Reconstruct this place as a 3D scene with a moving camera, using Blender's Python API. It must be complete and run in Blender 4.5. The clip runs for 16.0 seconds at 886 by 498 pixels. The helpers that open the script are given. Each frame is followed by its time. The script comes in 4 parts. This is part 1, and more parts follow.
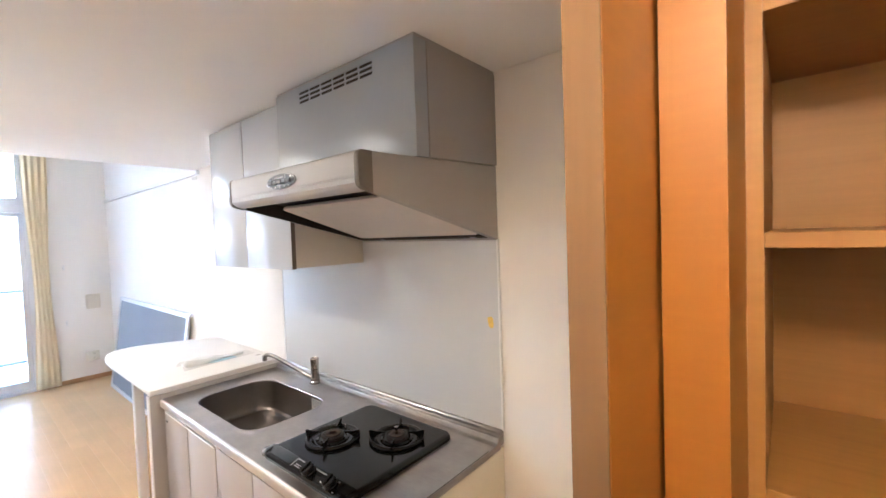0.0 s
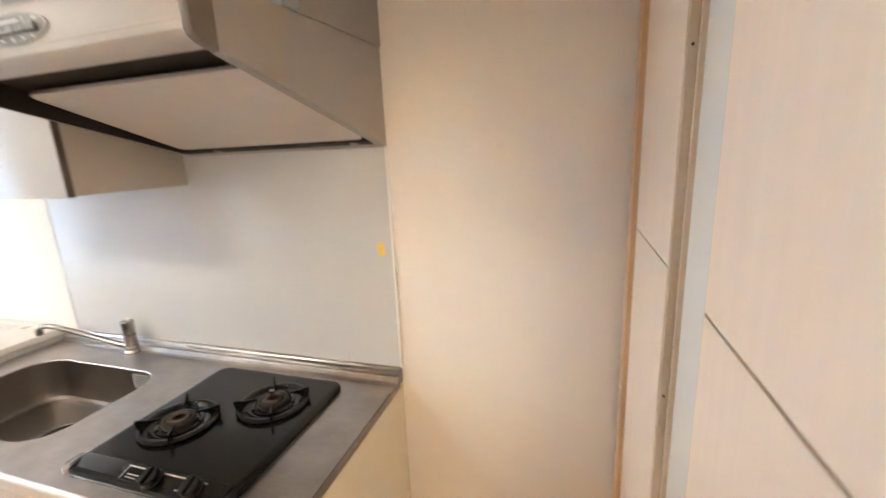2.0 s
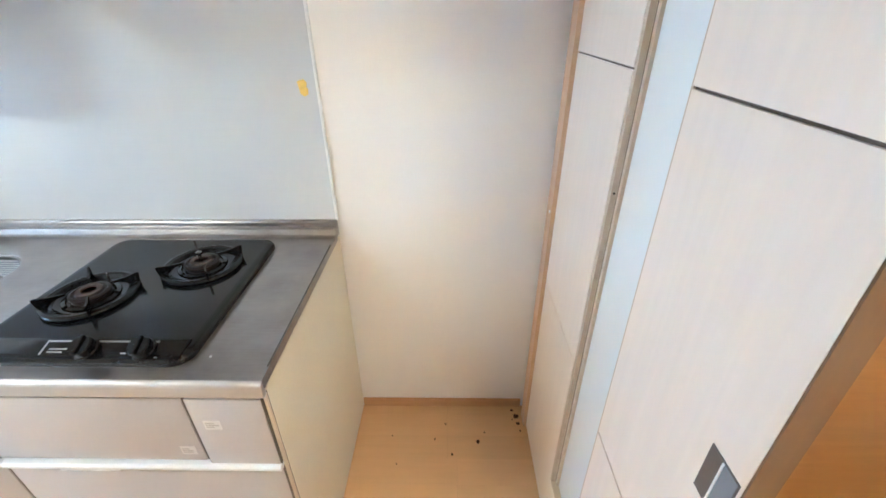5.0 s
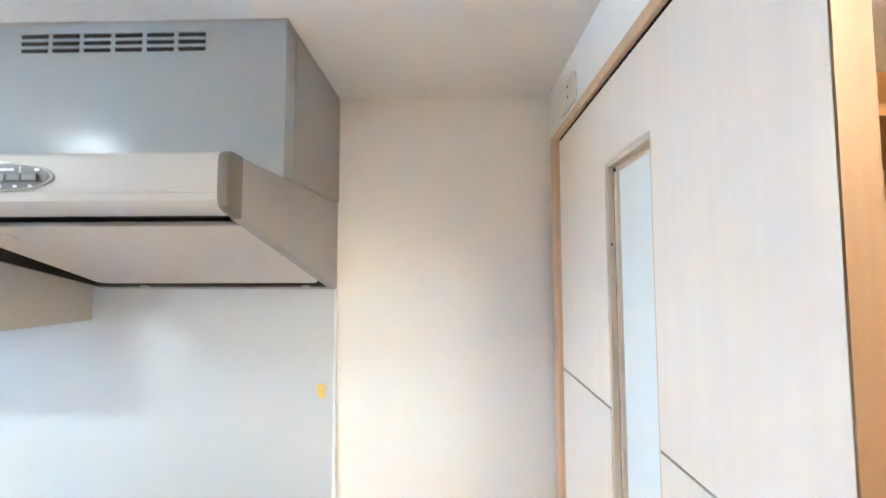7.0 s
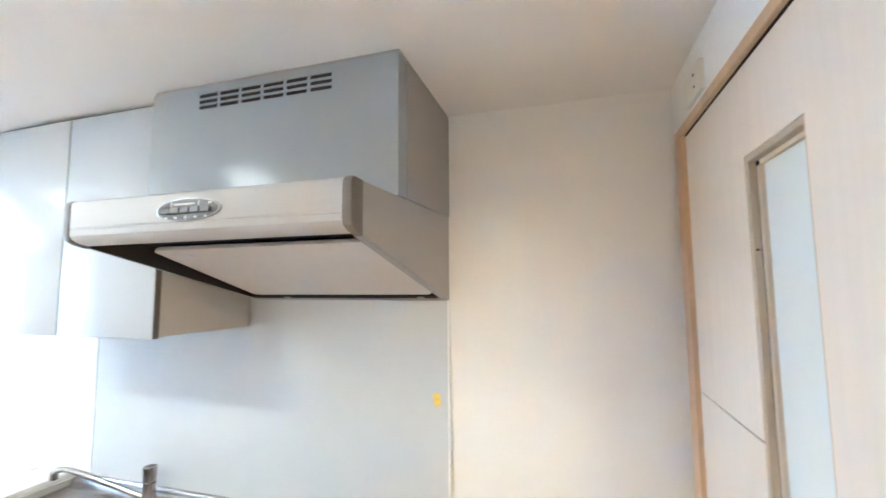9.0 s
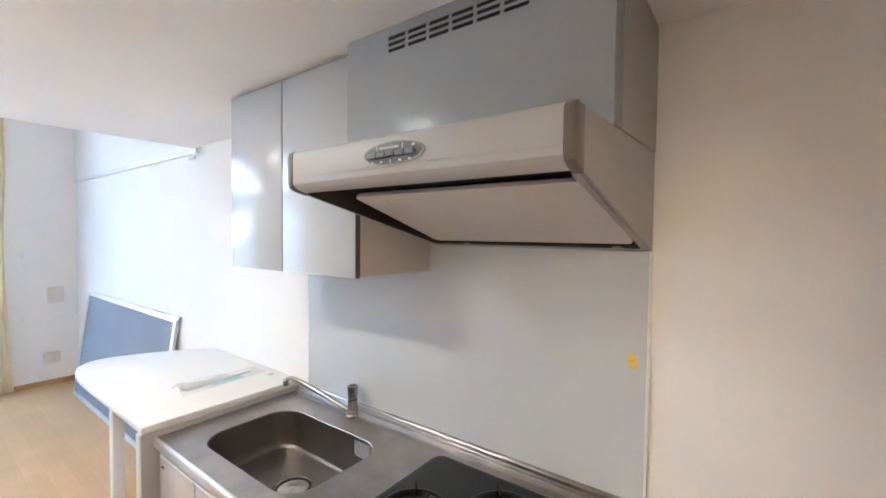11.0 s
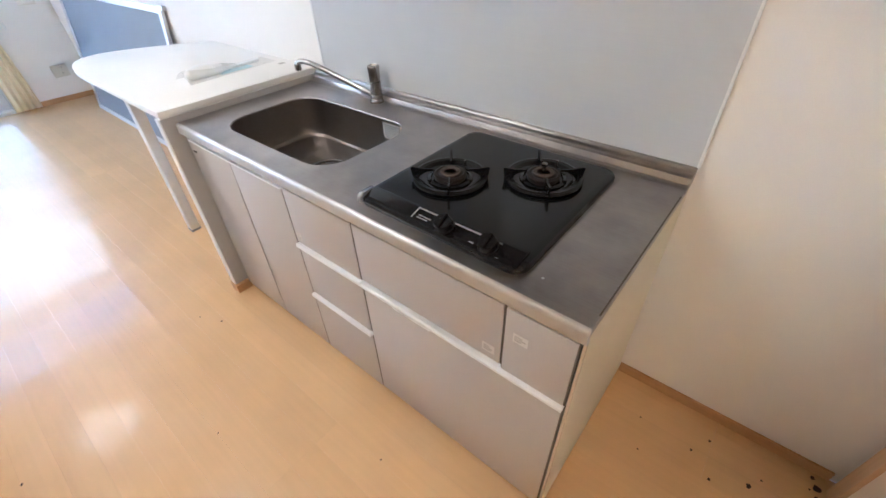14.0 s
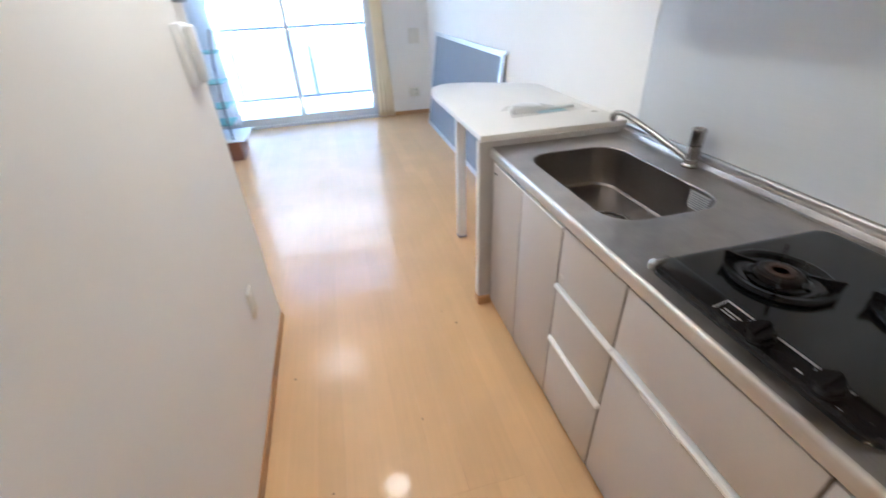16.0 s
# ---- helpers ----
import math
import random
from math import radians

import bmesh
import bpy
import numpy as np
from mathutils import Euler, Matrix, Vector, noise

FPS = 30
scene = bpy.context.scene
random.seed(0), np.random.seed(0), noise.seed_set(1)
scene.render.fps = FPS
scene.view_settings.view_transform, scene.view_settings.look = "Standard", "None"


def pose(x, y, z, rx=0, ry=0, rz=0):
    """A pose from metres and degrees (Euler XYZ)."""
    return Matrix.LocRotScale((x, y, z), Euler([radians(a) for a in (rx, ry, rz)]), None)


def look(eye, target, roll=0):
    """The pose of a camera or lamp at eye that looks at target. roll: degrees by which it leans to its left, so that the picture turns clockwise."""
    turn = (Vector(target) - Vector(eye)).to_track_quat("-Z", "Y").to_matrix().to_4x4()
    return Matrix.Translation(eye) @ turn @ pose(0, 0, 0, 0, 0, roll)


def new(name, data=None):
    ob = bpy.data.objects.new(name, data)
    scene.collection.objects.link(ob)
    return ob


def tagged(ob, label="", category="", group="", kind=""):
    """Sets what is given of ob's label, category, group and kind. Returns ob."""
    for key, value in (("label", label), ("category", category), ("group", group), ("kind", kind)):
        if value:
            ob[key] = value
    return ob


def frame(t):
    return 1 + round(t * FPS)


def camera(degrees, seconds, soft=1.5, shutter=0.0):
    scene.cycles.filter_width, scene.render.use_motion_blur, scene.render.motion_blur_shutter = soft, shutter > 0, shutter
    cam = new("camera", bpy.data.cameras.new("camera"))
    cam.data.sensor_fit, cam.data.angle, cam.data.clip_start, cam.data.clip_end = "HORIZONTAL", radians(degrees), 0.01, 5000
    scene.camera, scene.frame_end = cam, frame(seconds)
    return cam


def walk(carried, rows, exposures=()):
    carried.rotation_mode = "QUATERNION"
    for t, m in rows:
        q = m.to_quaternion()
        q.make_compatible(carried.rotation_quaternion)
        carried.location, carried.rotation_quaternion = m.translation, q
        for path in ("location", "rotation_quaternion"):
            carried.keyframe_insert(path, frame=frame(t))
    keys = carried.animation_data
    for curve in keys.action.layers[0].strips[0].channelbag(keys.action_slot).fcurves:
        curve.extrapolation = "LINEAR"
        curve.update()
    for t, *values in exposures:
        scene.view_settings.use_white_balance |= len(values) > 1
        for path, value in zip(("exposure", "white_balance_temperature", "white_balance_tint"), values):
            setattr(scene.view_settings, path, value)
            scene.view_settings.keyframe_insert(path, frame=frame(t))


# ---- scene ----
cam = camera(93.8, 16.0, shutter=0.4)
PATH = [
    (0, (0.305, 0.12, 1.641), (-0.977, 1.655, 1.571), -2.0),
    (0.4, (0.264, 0.176, 1.632), (-1.068, 1.665, 1.537), -1.8),
    (0.5, (0.248, 0.185, 1.63), (-1.077, 1.679, 1.521), -2.2),
    (0.8, (0.219, 0.233, 1.629), (-1.111, 1.72, 1.502), -1.9),
    (1, (0.204, 0.246, 1.617), (-1.091, 1.763, 1.466), -2.0),
    (1.2, (0.182, 0.257, 1.616), (-1.051, 1.823, 1.454), -1.7),
    (1.5, (0.14, 0.275, 1.608), (-0.929, 1.949, 1.37), -1.7),
    (2, (0.004, 0.272, 1.586), (-0.585, 2.13, 1.139), -2.6),
    (2.5, (-0.089, 0.235, 1.543), (-0.315, 2.092, 0.834), -3.1),
    (3, (-0.124, 0.238, 1.489), (-0.221, 1.958, 0.472), -3.4),
    (3.2, (-0.152, 0.235, 1.461), (-0.212, 1.884, 0.33), -3.0),
    (5.3, (-0.158, 0.209, 1.489), (-0.196, 1.993, 0.585), -0.4),
    (5.5, (-0.157, 0.203, 1.521), (-0.202, 2.052, 0.761), -0.6),
    (6, (-0.176, 0.186, 1.615), (-0.193, 2.139, 1.183), -0.2),
    (6.5, (-0.155, 0.152, 1.636), (-0.197, 2.149, 1.549), -0.4),
    (7, (-0.159, 0.135, 1.66), (-0.21, 2.131, 1.783), -0.1),
    (7.5, (-0.163, 0.12, 1.67), (-0.237, 2.106, 1.897), -0.1),
    (8, (-0.157, 0.119, 1.668), (-0.322, 2.098, 1.904), -0.2),
    (8.5, (-0.153, 0.126, 1.663), (-0.481, 2.088, 1.867), -0.5),
    (9, (-0.155, 0.136, 1.661), (-0.73, 2.043, 1.84), -0.4),
    (9.5, (-0.163, 0.133, 1.66), (-0.977, 1.952, 1.828), -0.3),
    (9.7, (-0.181, 0.123, 1.659), (-1.087, 1.898, 1.825), -0.1),
    (11.8, (-0.365, 0.205, 1.65), (-1.591, 1.74, 1.277), -1.3),
    (12, (-0.375, 0.21, 1.633), (-1.588, 1.728, 1.159), -1.6),
    (12.5, (-0.384, 0.221, 1.575), (-1.55, 1.675, 0.849), -1.7),
    (13, (-0.395, 0.237, 1.52), (-1.489, 1.599, 0.545), -1.9),
    (13.5, (-0.413, 0.254, 1.455), (-1.448, 1.52, 0.303), -2.1),
    (14, (-0.419, 0.259, 1.432), (-1.429, 1.443, 0.176), -2.1),
    (14.5, (-0.429, 0.258, 1.435), (-1.487, 1.361, 0.145), -2.2),
    (15, (-0.464, 0.232, 1.424), (-1.649, 1.23, 0.159), -2.4),
    (15.5, (-0.503, 0.184, 1.422), (-1.934, 0.944, 0.249), -2.5),
    (16, (-0.515, 0.175, 1.427), (-2.171, 0.556, 0.373), -2.6),
]
EXPOSURES = [(0, 6.53, 5100, 7), (1.2, 6.33, 5150, 7), (2, 6.72, 5400, 5), (2.6, 6.85, 4670, 0), (5.5, 7.01, 4410, -2), (7, 7.25, 4390, -3),
             (9.3, 7.04, 4560, -2), (11.8, 6.24, 4930, 5), (13.5, 6.29, 4840, 5), (15, 6.39, 4670, 4), (16, 6.12, 4740, 3)]
walk(cam, [(t, look(eye, target, roll)) for t, eye, target, roll in PATH], EXPOSURES)


# ---- light ----
world = bpy.data.worlds.new("world")
scene.world = world
world.use_nodes = True
wn = world.node_tree.nodes
sky = wn.new("ShaderNodeTexSky")
sky.sky_type, sky.sun_disc = "NISHITA", False
sky.sun_elevation, sky.sun_rotation = radians(48), radians(120)
wn["Background"].inputs["Strength"].default_value = 0.058
world.node_tree.links.new(sky.outputs["Color"], wn["Background"].inputs["Color"])

sun = bpy.data.lights.new("sun", "SUN")
sun.energy, sun.angle, sun.color = 1.0, radians(0.5), (1.0, 0.95, 0.88)
new("sun", sun).matrix_world = look((0.60, -0.33, 0.75), (0, 0, 0))

NEAR_LAMP, FAR_LAMP, ROOM_LAMP, HALL_LAMP = 1.20, 1.05, 0.36, 1.8

# plan
NORTH, SOUTH, EAST, WEST = 1.445, -0.285, 0.150, -6.35
LOW, HIGH = 2.232, 3.35          # ceiling under the loft, ceiling of the room
LOFT = -3.40                     # edge of the loft
CORNER = -2.345                  # end of the corridor wall
ROOM_S = -1.75                   # south wall of the room


# ---- materials ----
def mat(name, color, rough=0.5, metal=0.0, grain=0.0, scale=(30, 30, 30), bump=0.0, stain=0.0, stain_scale=2.0, coat=0.0, rand=0.0, rough_var=0.0, spec=0.5, laid=False):
    """Procedural surface: fine grain, broad stains, fine relief, and some difference from object to object. laid: the pattern runs on from piece to piece."""
    m = bpy.data.materials.new(name)
    m.use_nodes = True
    nt = m.node_tree
    n, link = nt.nodes, nt.links.new
    b = n["Principled BSDF"]
    b.inputs["Roughness"].default_value, b.inputs["Metallic"].default_value = rough, metal
    b.inputs["Coat Weight"].default_value, b.inputs["Coat Roughness"].default_value = coat, 0.06
    b.inputs["Specular IOR Level"].default_value = spec
    tc = n.new("ShaderNodeTexCoord")
    mp = n.new("ShaderNodeMapping")
    where = n.new("ShaderNodeNewGeometry").outputs["Position"] if laid else tc.outputs["Object"]
    mp.inputs["Scale"].default_value = scale
    link(where, mp.inputs["Vector"])
    fine = n.new("ShaderNodeTexNoise")
    fine.inputs["Scale"].default_value, fine.inputs["Detail"].default_value = 1.0, 6.0
    link(mp.outputs["Vector"], fine.inputs["Vector"])
    broad = n.new("ShaderNodeTexNoise")
    broad.inputs["Scale"].default_value, broad.inputs["Detail"].default_value = stain_scale, 4.0
    link(where, broad.inputs["Vector"])

    def factor(socket, amount):
        r = n.new("ShaderNodeMapRange")
        r.inputs["From Min"].default_value, r.inputs["From Max"].default_value = 0.25, 0.75
        r.inputs["To Min"].default_value, r.inputs["To Max"].default_value = 1 - amount, 1 + amount
        link(socket, r.inputs["Value"])
        return r.outputs["Result"]

    def times(a, c):
        k = n.new("ShaderNodeMath")
        k.operation = "MULTIPLY"
        link(a, k.inputs[0])
        link(c, k.inputs[1])
        return k.outputs[0]

    f = times(factor(fine.outputs["Fac"], grain), factor(broad.outputs["Fac"], stain))
    if rand:
        info = n.new("ShaderNodeObjectInfo")
        r = n.new("ShaderNodeMapRange")
        r.inputs["To Min"].default_value, r.inputs["To Max"].default_value = 1 - rand, 1 + rand
        link(info.outputs["Random"], r.inputs["Value"])
        f = times(f, r.outputs["Result"])
    mix = n.new("ShaderNodeVectorMath")
    mix.operation = "SCALE"
    mix.inputs[0].default_value = color
    link(f, mix.inputs["Scale"])
    link(mix.outputs["Vector"], b.inputs["Base Color"])
    if rough_var:
        r = n.new("ShaderNodeMapRange")
        r.inputs["From Min"].default_value, r.inputs["From Max"].default_value = 0.3, 0.7
        r.inputs["To Min"].default_value, r.inputs["To Max"].default_value = max(0.02, rough - rough_var), rough + rough_var
        link(broad.outputs["Fac"], r.inputs["Value"])
        link(r.outputs["Result"], b.inputs["Roughness"])
    if bump:
        bp = n.new("ShaderNodeBump")
        bp.inputs["Strength"].default_value, bp.inputs["Distance"].default_value = 1.0, bump
        link(fine.outputs["Fac"], bp.inputs["Height"])
        link(bp.outputs["Normal"], b.inputs["Normal"])
    return m


def lamp_mat(name, color, strength):
    m = bpy.data.materials.new(name)
    m.use_nodes = True
    b = m.node_tree.nodes["Principled BSDF"]
    b.inputs["Emission Color"].default_value, b.inputs["Emission Strength"].default_value = (*color, 1), strength
    return m


def clear_mat(name, color, rough, ior, weight=1.0):
    m = bpy.data.materials.new(name)
    m.use_nodes = True
    b = m.node_tree.nodes["Principled BSDF"]
    b.inputs["Base Color"].default_value = (*color, 1)
    b.inputs["Roughness"].default_value, b.inputs["IOR"].default_value = rough, ior
    b.inputs["Transmission Weight"].default_value = weight
    return m


def cloth(m, share):
    """Lets light through a thin surface."""
    nt = m.node_tree
    b, o = nt.nodes["Principled BSDF"], nt.nodes["Material Output"]
    t, k = nt.nodes.new("ShaderNodeBsdfTranslucent"), nt.nodes.new("ShaderNodeMixShader")
    k.inputs["Fac"].default_value = share
    nt.links.new(b.inputs["Base Color"].links[0].from_socket, t.inputs["Color"])
    nt.links.new(b.outputs["BSDF"], k.inputs[1])
    nt.links.new(t.outputs["BSDF"], k.inputs[2])
    nt.links.new(k.outputs["Shader"], o.inputs["Surface"])
    return m


PAPER = mat("wallpaper", (0.87, 0.842, 0.80), 0.85, grain=0.02, scale=(420, 420, 420), bump=0.0006, stain=0.02, stain_scale=1.5)
CEIL = mat("ceiling_paper", (0.88, 0.86, 0.83), 0.9, grain=0.02, scale=(300, 300, 300), bump=0.0006, stain=0.02)
PLANK = mat("maple_plank", (0.67, 0.43, 0.207), 0.33, grain=0.03, scale=(3, 60, 40), bump=0.00002, stain=0.06, stain_scale=3, rand=0.035, spec=0.24, coat=0.17, laid=True)
PLANK.node_tree.nodes["Principled BSDF"].inputs["Coat Roughness"].default_value = 0.06
JOINT = mat("floor_joint", (0.44, 0.27, 0.12), 0.8)
TRIM = mat("beech_trim", (0.60, 0.40, 0.225), 0.42, grain=0.10, scale=(60, 60, 5), bump=0.0001, stain=0.05)
BASE = mat("baseboard_wood", (0.50, 0.285, 0.125), 0.45, grain=0.10, scale=(5, 60, 60), stain=0.08)
DOORFACE = mat("maple_door", (0.84, 0.745, 0.63), 0.36, grain=0.025, scale=(60, 60, 3), bump=0.00005, stain=0.03)
# Hall woods: the lamp's orange cast is put into these two colours.
DOORBACK = mat("lamplit_veneer", (0.275, 0.112, 0.014), 0.42, grain=0.05, scale=(5, 5, 80), stain=0.04)
SHELF = mat("lamplit_shelf_wood", (0.30, 0.155, 0.042), 0.5, grain=0.08, scale=(4, 60, 60), stain=0.04)
OVAL = mat("control_plastic", (0.085, 0.086, 0.09), 0.4, stain=0.05)
KEYPLASTIC = mat("key_plastic", (0.13, 0.13, 0.135), 0.35, stain=0.05)
RIM = mat("satin_rim", (0.30, 0.295, 0.29), 0.3, 0.6)
EDGEWOOD = mat("edge_veneer", (0.155, 0.093, 0.046), 0.45, grain=0.08, scale=(60, 60, 4), stain=0.05)
GROOVE = mat("groove_shade", (0.11, 0.085, 0.065), 0.8)
# Near-black; also paints the shade in gaps, slots and the hood's inside.
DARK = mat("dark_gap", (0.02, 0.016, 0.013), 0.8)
STEEL = mat("brushed_steel", (0.385, 0.36, 0.342), 0.34, 1.0, grain=0.05, scale=(14, 200, 200), bump=0.00002, stain=0.20, stain_scale=9, rough_var=0.06)
# Lighter copy of the worktop steel; the rolled edge's highlight is painted in.
LIPSTEEL = mat("highlight_steel", (0.62, 0.60, 0.58), 0.46, 0.75, grain=0.03, scale=(14, 200, 200), stain=0.08, stain_scale=9)
# Darker than the worktop steel: the bowl's shade is in the colour.
BASIN = mat("shaded_sink_steel", (0.235, 0.208, 0.188), 0.36, 1.0, grain=0.05, scale=(120, 120, 120), stain=0.08, stain_scale=8, rough_var=0.03)
CHROME = mat("tap_chrome", (0.40, 0.375, 0.36), 0.20, 1.0, stain=0.05, stain_scale=30)
FRONT = mat("cabinet_front", (0.50, 0.468, 0.45), 0.28, grain=0.02, scale=(200, 200, 200), stain=0.02, coat=0.25)
GLOSS = mat("gloss_front", (0.48, 0.495, 0.52), 0.20, grain=0.015, scale=(120, 120, 120), stain=0.02, spec=0.16)
# Dark brown of kick and joint; also paints the shadow gaps between fronts.
EDGE = mat("edge_gap_brown", (0.11, 0.085, 0.07), 0.45, stain=0.05)
RAIL = mat("aluminium_rail", (0.84, 0.84, 0.84), 0.32, 0.15, grain=0.03, scale=(5, 200, 200))
CREAM = mat("cream_melamine", (0.74, 0.68, 0.53), 0.5, grain=0.03, scale=(200, 200, 200), stain=0.05)
TAUPE = mat("taupe_melamine", (0.60, 0.555, 0.49), 0.5, grain=0.02, scale=(200, 200, 200), stain=0.03)
TANFRAME = mat("tan_frame", (0.58, 0.48, 0.35), 0.5, stain=0.03)
WHITE = mat("white_melamine", (0.78, 0.755, 0.72), 0.42, grain=0.02, scale=(200, 200, 200), stain=0.03)
GREYMEL = mat("grey_panel", (0.47, 0.45, 0.44), 0.5, stain=0.04)
SPLASH = mat("splash_panel", (0.60, 0.61, 0.622), 0.30, grain=0.015, scale=(3, 3, 200), stain=0.025, coat=0.12, spec=0.3)
HOODPAINT = mat("silver_paint", (0.37, 0.387, 0.408), 0.18, 0.0, grain=0.03, scale=(500, 500, 500), stain=0.03, spec=0.11)
HOODSIDE = mat("taupe_paint", (0.34, 0.32, 0.30), 0.42, 0.05, grain=0.02, scale=(300, 300, 300), stain=0.03)
LIP = mat("champagne_aluminium", (0.46, 0.452, 0.445), 0.40, 0.0, grain=0.02, scale=(4, 300, 300), stain=0.02, spec=0.25)
CAP = mat("end_cap_plastic", (0.15, 0.13, 0.11), 0.45, grain=0.05)
PLATE = mat("hood_plate", (0.62, 0.575, 0.53), 0.42, stain=0.03, grain=0.02)
ENAMEL = mat("black_enamel", (0.008, 0.008, 0.009), 0.13, stain=0.3, stain_scale=20, grain=0.2, scale=(300, 300, 300), rough_var=0.04, spec=0.3)
IRON = mat("cast_iron", (0.006, 0.006, 0.007), 0.27, grain=0.3, scale=(200, 200, 200), bump=0.0002, spec=0.25)
BURNER = mat("burner_head", (0.017, 0.012, 0.010), 0.55, 0.4, grain=0.35, scale=(150, 150, 150), bump=0.0003)
INK = mat("grey_print", (0.29, 0.28, 0.27), 0.5)
# Bright silver that paints the glint on the hob's front corner.
GLINT = mat("glint_silver", (0.34, 0.34, 0.35), 0.22, 0.6)
BURNT = mat("burnt_cap", (0.07, 0.045, 0.032), 0.5, 0.3, grain=0.3, scale=(120, 120, 120), stain=0.3, stain_scale=40)
DARKINK = mat("dark_print", (0.45, 0.42, 0.39), 0.6)
CARE = mat("care_film", (0.46, 0.455, 0.45), 0.35, stain=0.15, stain_scale=60)
LABEL = mat("paper_label", (0.66, 0.635, 0.60), 0.6, stain=0.04, stain_scale=30)
YELLOW = mat("yellow_sticker", (0.80, 0.58, 0.12), 0.6, stain=0.15, stain_scale=60)
PLASTIC = mat("cream_plastic", (0.76, 0.72, 0.63), 0.4, stain=0.03)
WPLASTIC = mat("white_plastic", (0.80, 0.80, 0.79), 0.35, stain=0.02)
GREYPL = mat("grey_plastic", (0.22, 0.23, 0.25), 0.4)
ALU = mat("sash_aluminium", (0.70, 0.71, 0.73), 0.38, 0.7, grain=0.04, scale=(200, 200, 200))
MESH = mat("screen_mesh", (0.25, 0.275, 0.31), 0.75, grain=0.08, scale=(600, 600, 600), stain=0.05)
CURTAIN = cloth(mat("curtain_cloth", (0.92, 0.83, 0.64), 0.9, grain=0.02, scale=(400, 400, 60), bump=0.0003, stain=0.05), 0.75)
LACE = cloth(mat("lace_cloth", (0.80, 0.81, 0.82), 0.9, grain=0.06, scale=(400, 400, 60), bump=0.0003), 0.6)
TEAL = mat("teal_plastic", (0.25, 0.52, 0.50), 0.5, stain=0.05)
BROWN = mat("brown_wood", (0.235, 0.10, 0.06), 0.45, grain=0.12, scale=(5, 60, 60))
BLUE = mat("blue_film", (0.36, 0.62, 0.72), 0.35, stain=0.08, stain_scale=20)
FACADE = mat("facade_render", (0.50, 0.495, 0.485), 0.85, grain=0.03, scale=(20, 20, 20), stain=0.05, stain_scale=0.5)
GREYFAC = mat("facade_grey", (0.06, 0.066, 0.078), 0.8, stain=0.05)
CONC = mat("balcony_concrete", (0.50, 0.50, 0.49), 0.85, grain=0.08, scale=(40, 40, 40), stain=0.08)
DARKPOST = mat("bronze_rail", (0.13, 0.14, 0.155), 0.5, 0.1, stain=0.05)
ASPH = mat("asphalt", (0.055, 0.055, 0.058), 0.9, grain=0.15, scale=(60, 60, 60), stain=0.1)
FARGLASS = mat("dark_window", (0.006, 0.008, 0.012), 0.4, spec=0.05)
PANEL = cloth(mat("balcony_panel", (0.84, 0.85, 0.86), 0.4, stain=0.02), 0.7)
CRUMB = mat("dirt", (0.05, 0.03, 0.02), 0.9)
PULLMETAL = mat("pull_bronze", (0.16, 0.14, 0.125), 0.35, 0.5, grain=0.05, scale=(200, 200, 200))
GLASS = clear_mat("window_glass", (1, 1, 1), 0.0, 1.45)
FROST = mat("frosted_glass", (0.83, 0.865, 0.845), 0.30, coat=0.6, stain=0.02)
BAG = mat("clear_bag", (0.86, 0.87, 0.88), 0.15, grain=0.05, scale=(40, 40, 40), coat=0.5)
BAG.node_tree.nodes["Principled BSDF"].inputs["Alpha"].default_value = 0.22
NEARGLOW = lamp_mat("near_lens", (1.0, 0.79, 0.57), NEAR_LAMP)
FARGLOW = lamp_mat("far_lens", (1.0, 0.79, 0.57), FAR_LAMP)
ROOMBULB = lamp_mat("room_bulb", (1.0, 0.87, 0.72), ROOM_LAMP)
HALLBULB = lamp_mat("hall_bulb", (1.0, 0.65, 0.33), HALL_LAMP)
AIRGLASS = mat("lamp_base_metal", (0.55, 0.54, 0.52), 0.35, 0.8)


# ---- building blocks ----
def box(x0, x1, y0, y1, z0, z1, bev=0.0, seg=1):
    bm = bmesh.new()
    bmesh.ops.create_cube(bm, size=1)
    for v in bm.verts:
        v.co = Vector((x0 + (v.co.x + .5) * (x1 - x0), y0 + (v.co.y + .5) * (y1 - y0), z0 + (v.co.z + .5) * (z1 - z0)))
    if bev:
        bmesh.ops.bevel(bm, geom=bm.edges[:], offset=bev, segments=seg, affect="EDGES", profile=0.5)
    return bm


def prism(profile, a0, a1, axis="x", bev=0.0, seg=2):
    """A closed outline drawn out along an axis. x: outline in (y, z); y: in (x, z); z: in (x, y)."""
    bm = bmesh.new()
    put = {"x": lambda a, p: (a, p[0], p[1]), "y": lambda a, p: (p[0], a, p[1]), "z": lambda a, p: (p[0], p[1], a)}[axis]
    f = bm.faces.new([bm.verts.new(put(a0, p)) for p in profile])
    top = bmesh.ops.extrude_face_region(bm, geom=[f])
    d = Vector(put(a1, (0, 0))) - Vector(put(a0, (0, 0)))
    bmesh.ops.translate(bm, vec=d, verts=[v for v in top["geom"] if isinstance(v, bmesh.types.BMVert)])
    bmesh.ops.recalc_face_normals(bm, faces=bm.faces[:])
    if bev:
        caps = [e for e in bm.edges if len({round(v.co["xyz".index(axis)], 6) for v in e.verts}) == 1]
        bmesh.ops.bevel(bm, geom=caps, offset=bev, segments=seg, affect="EDGES", profile=0.5)
    return bm


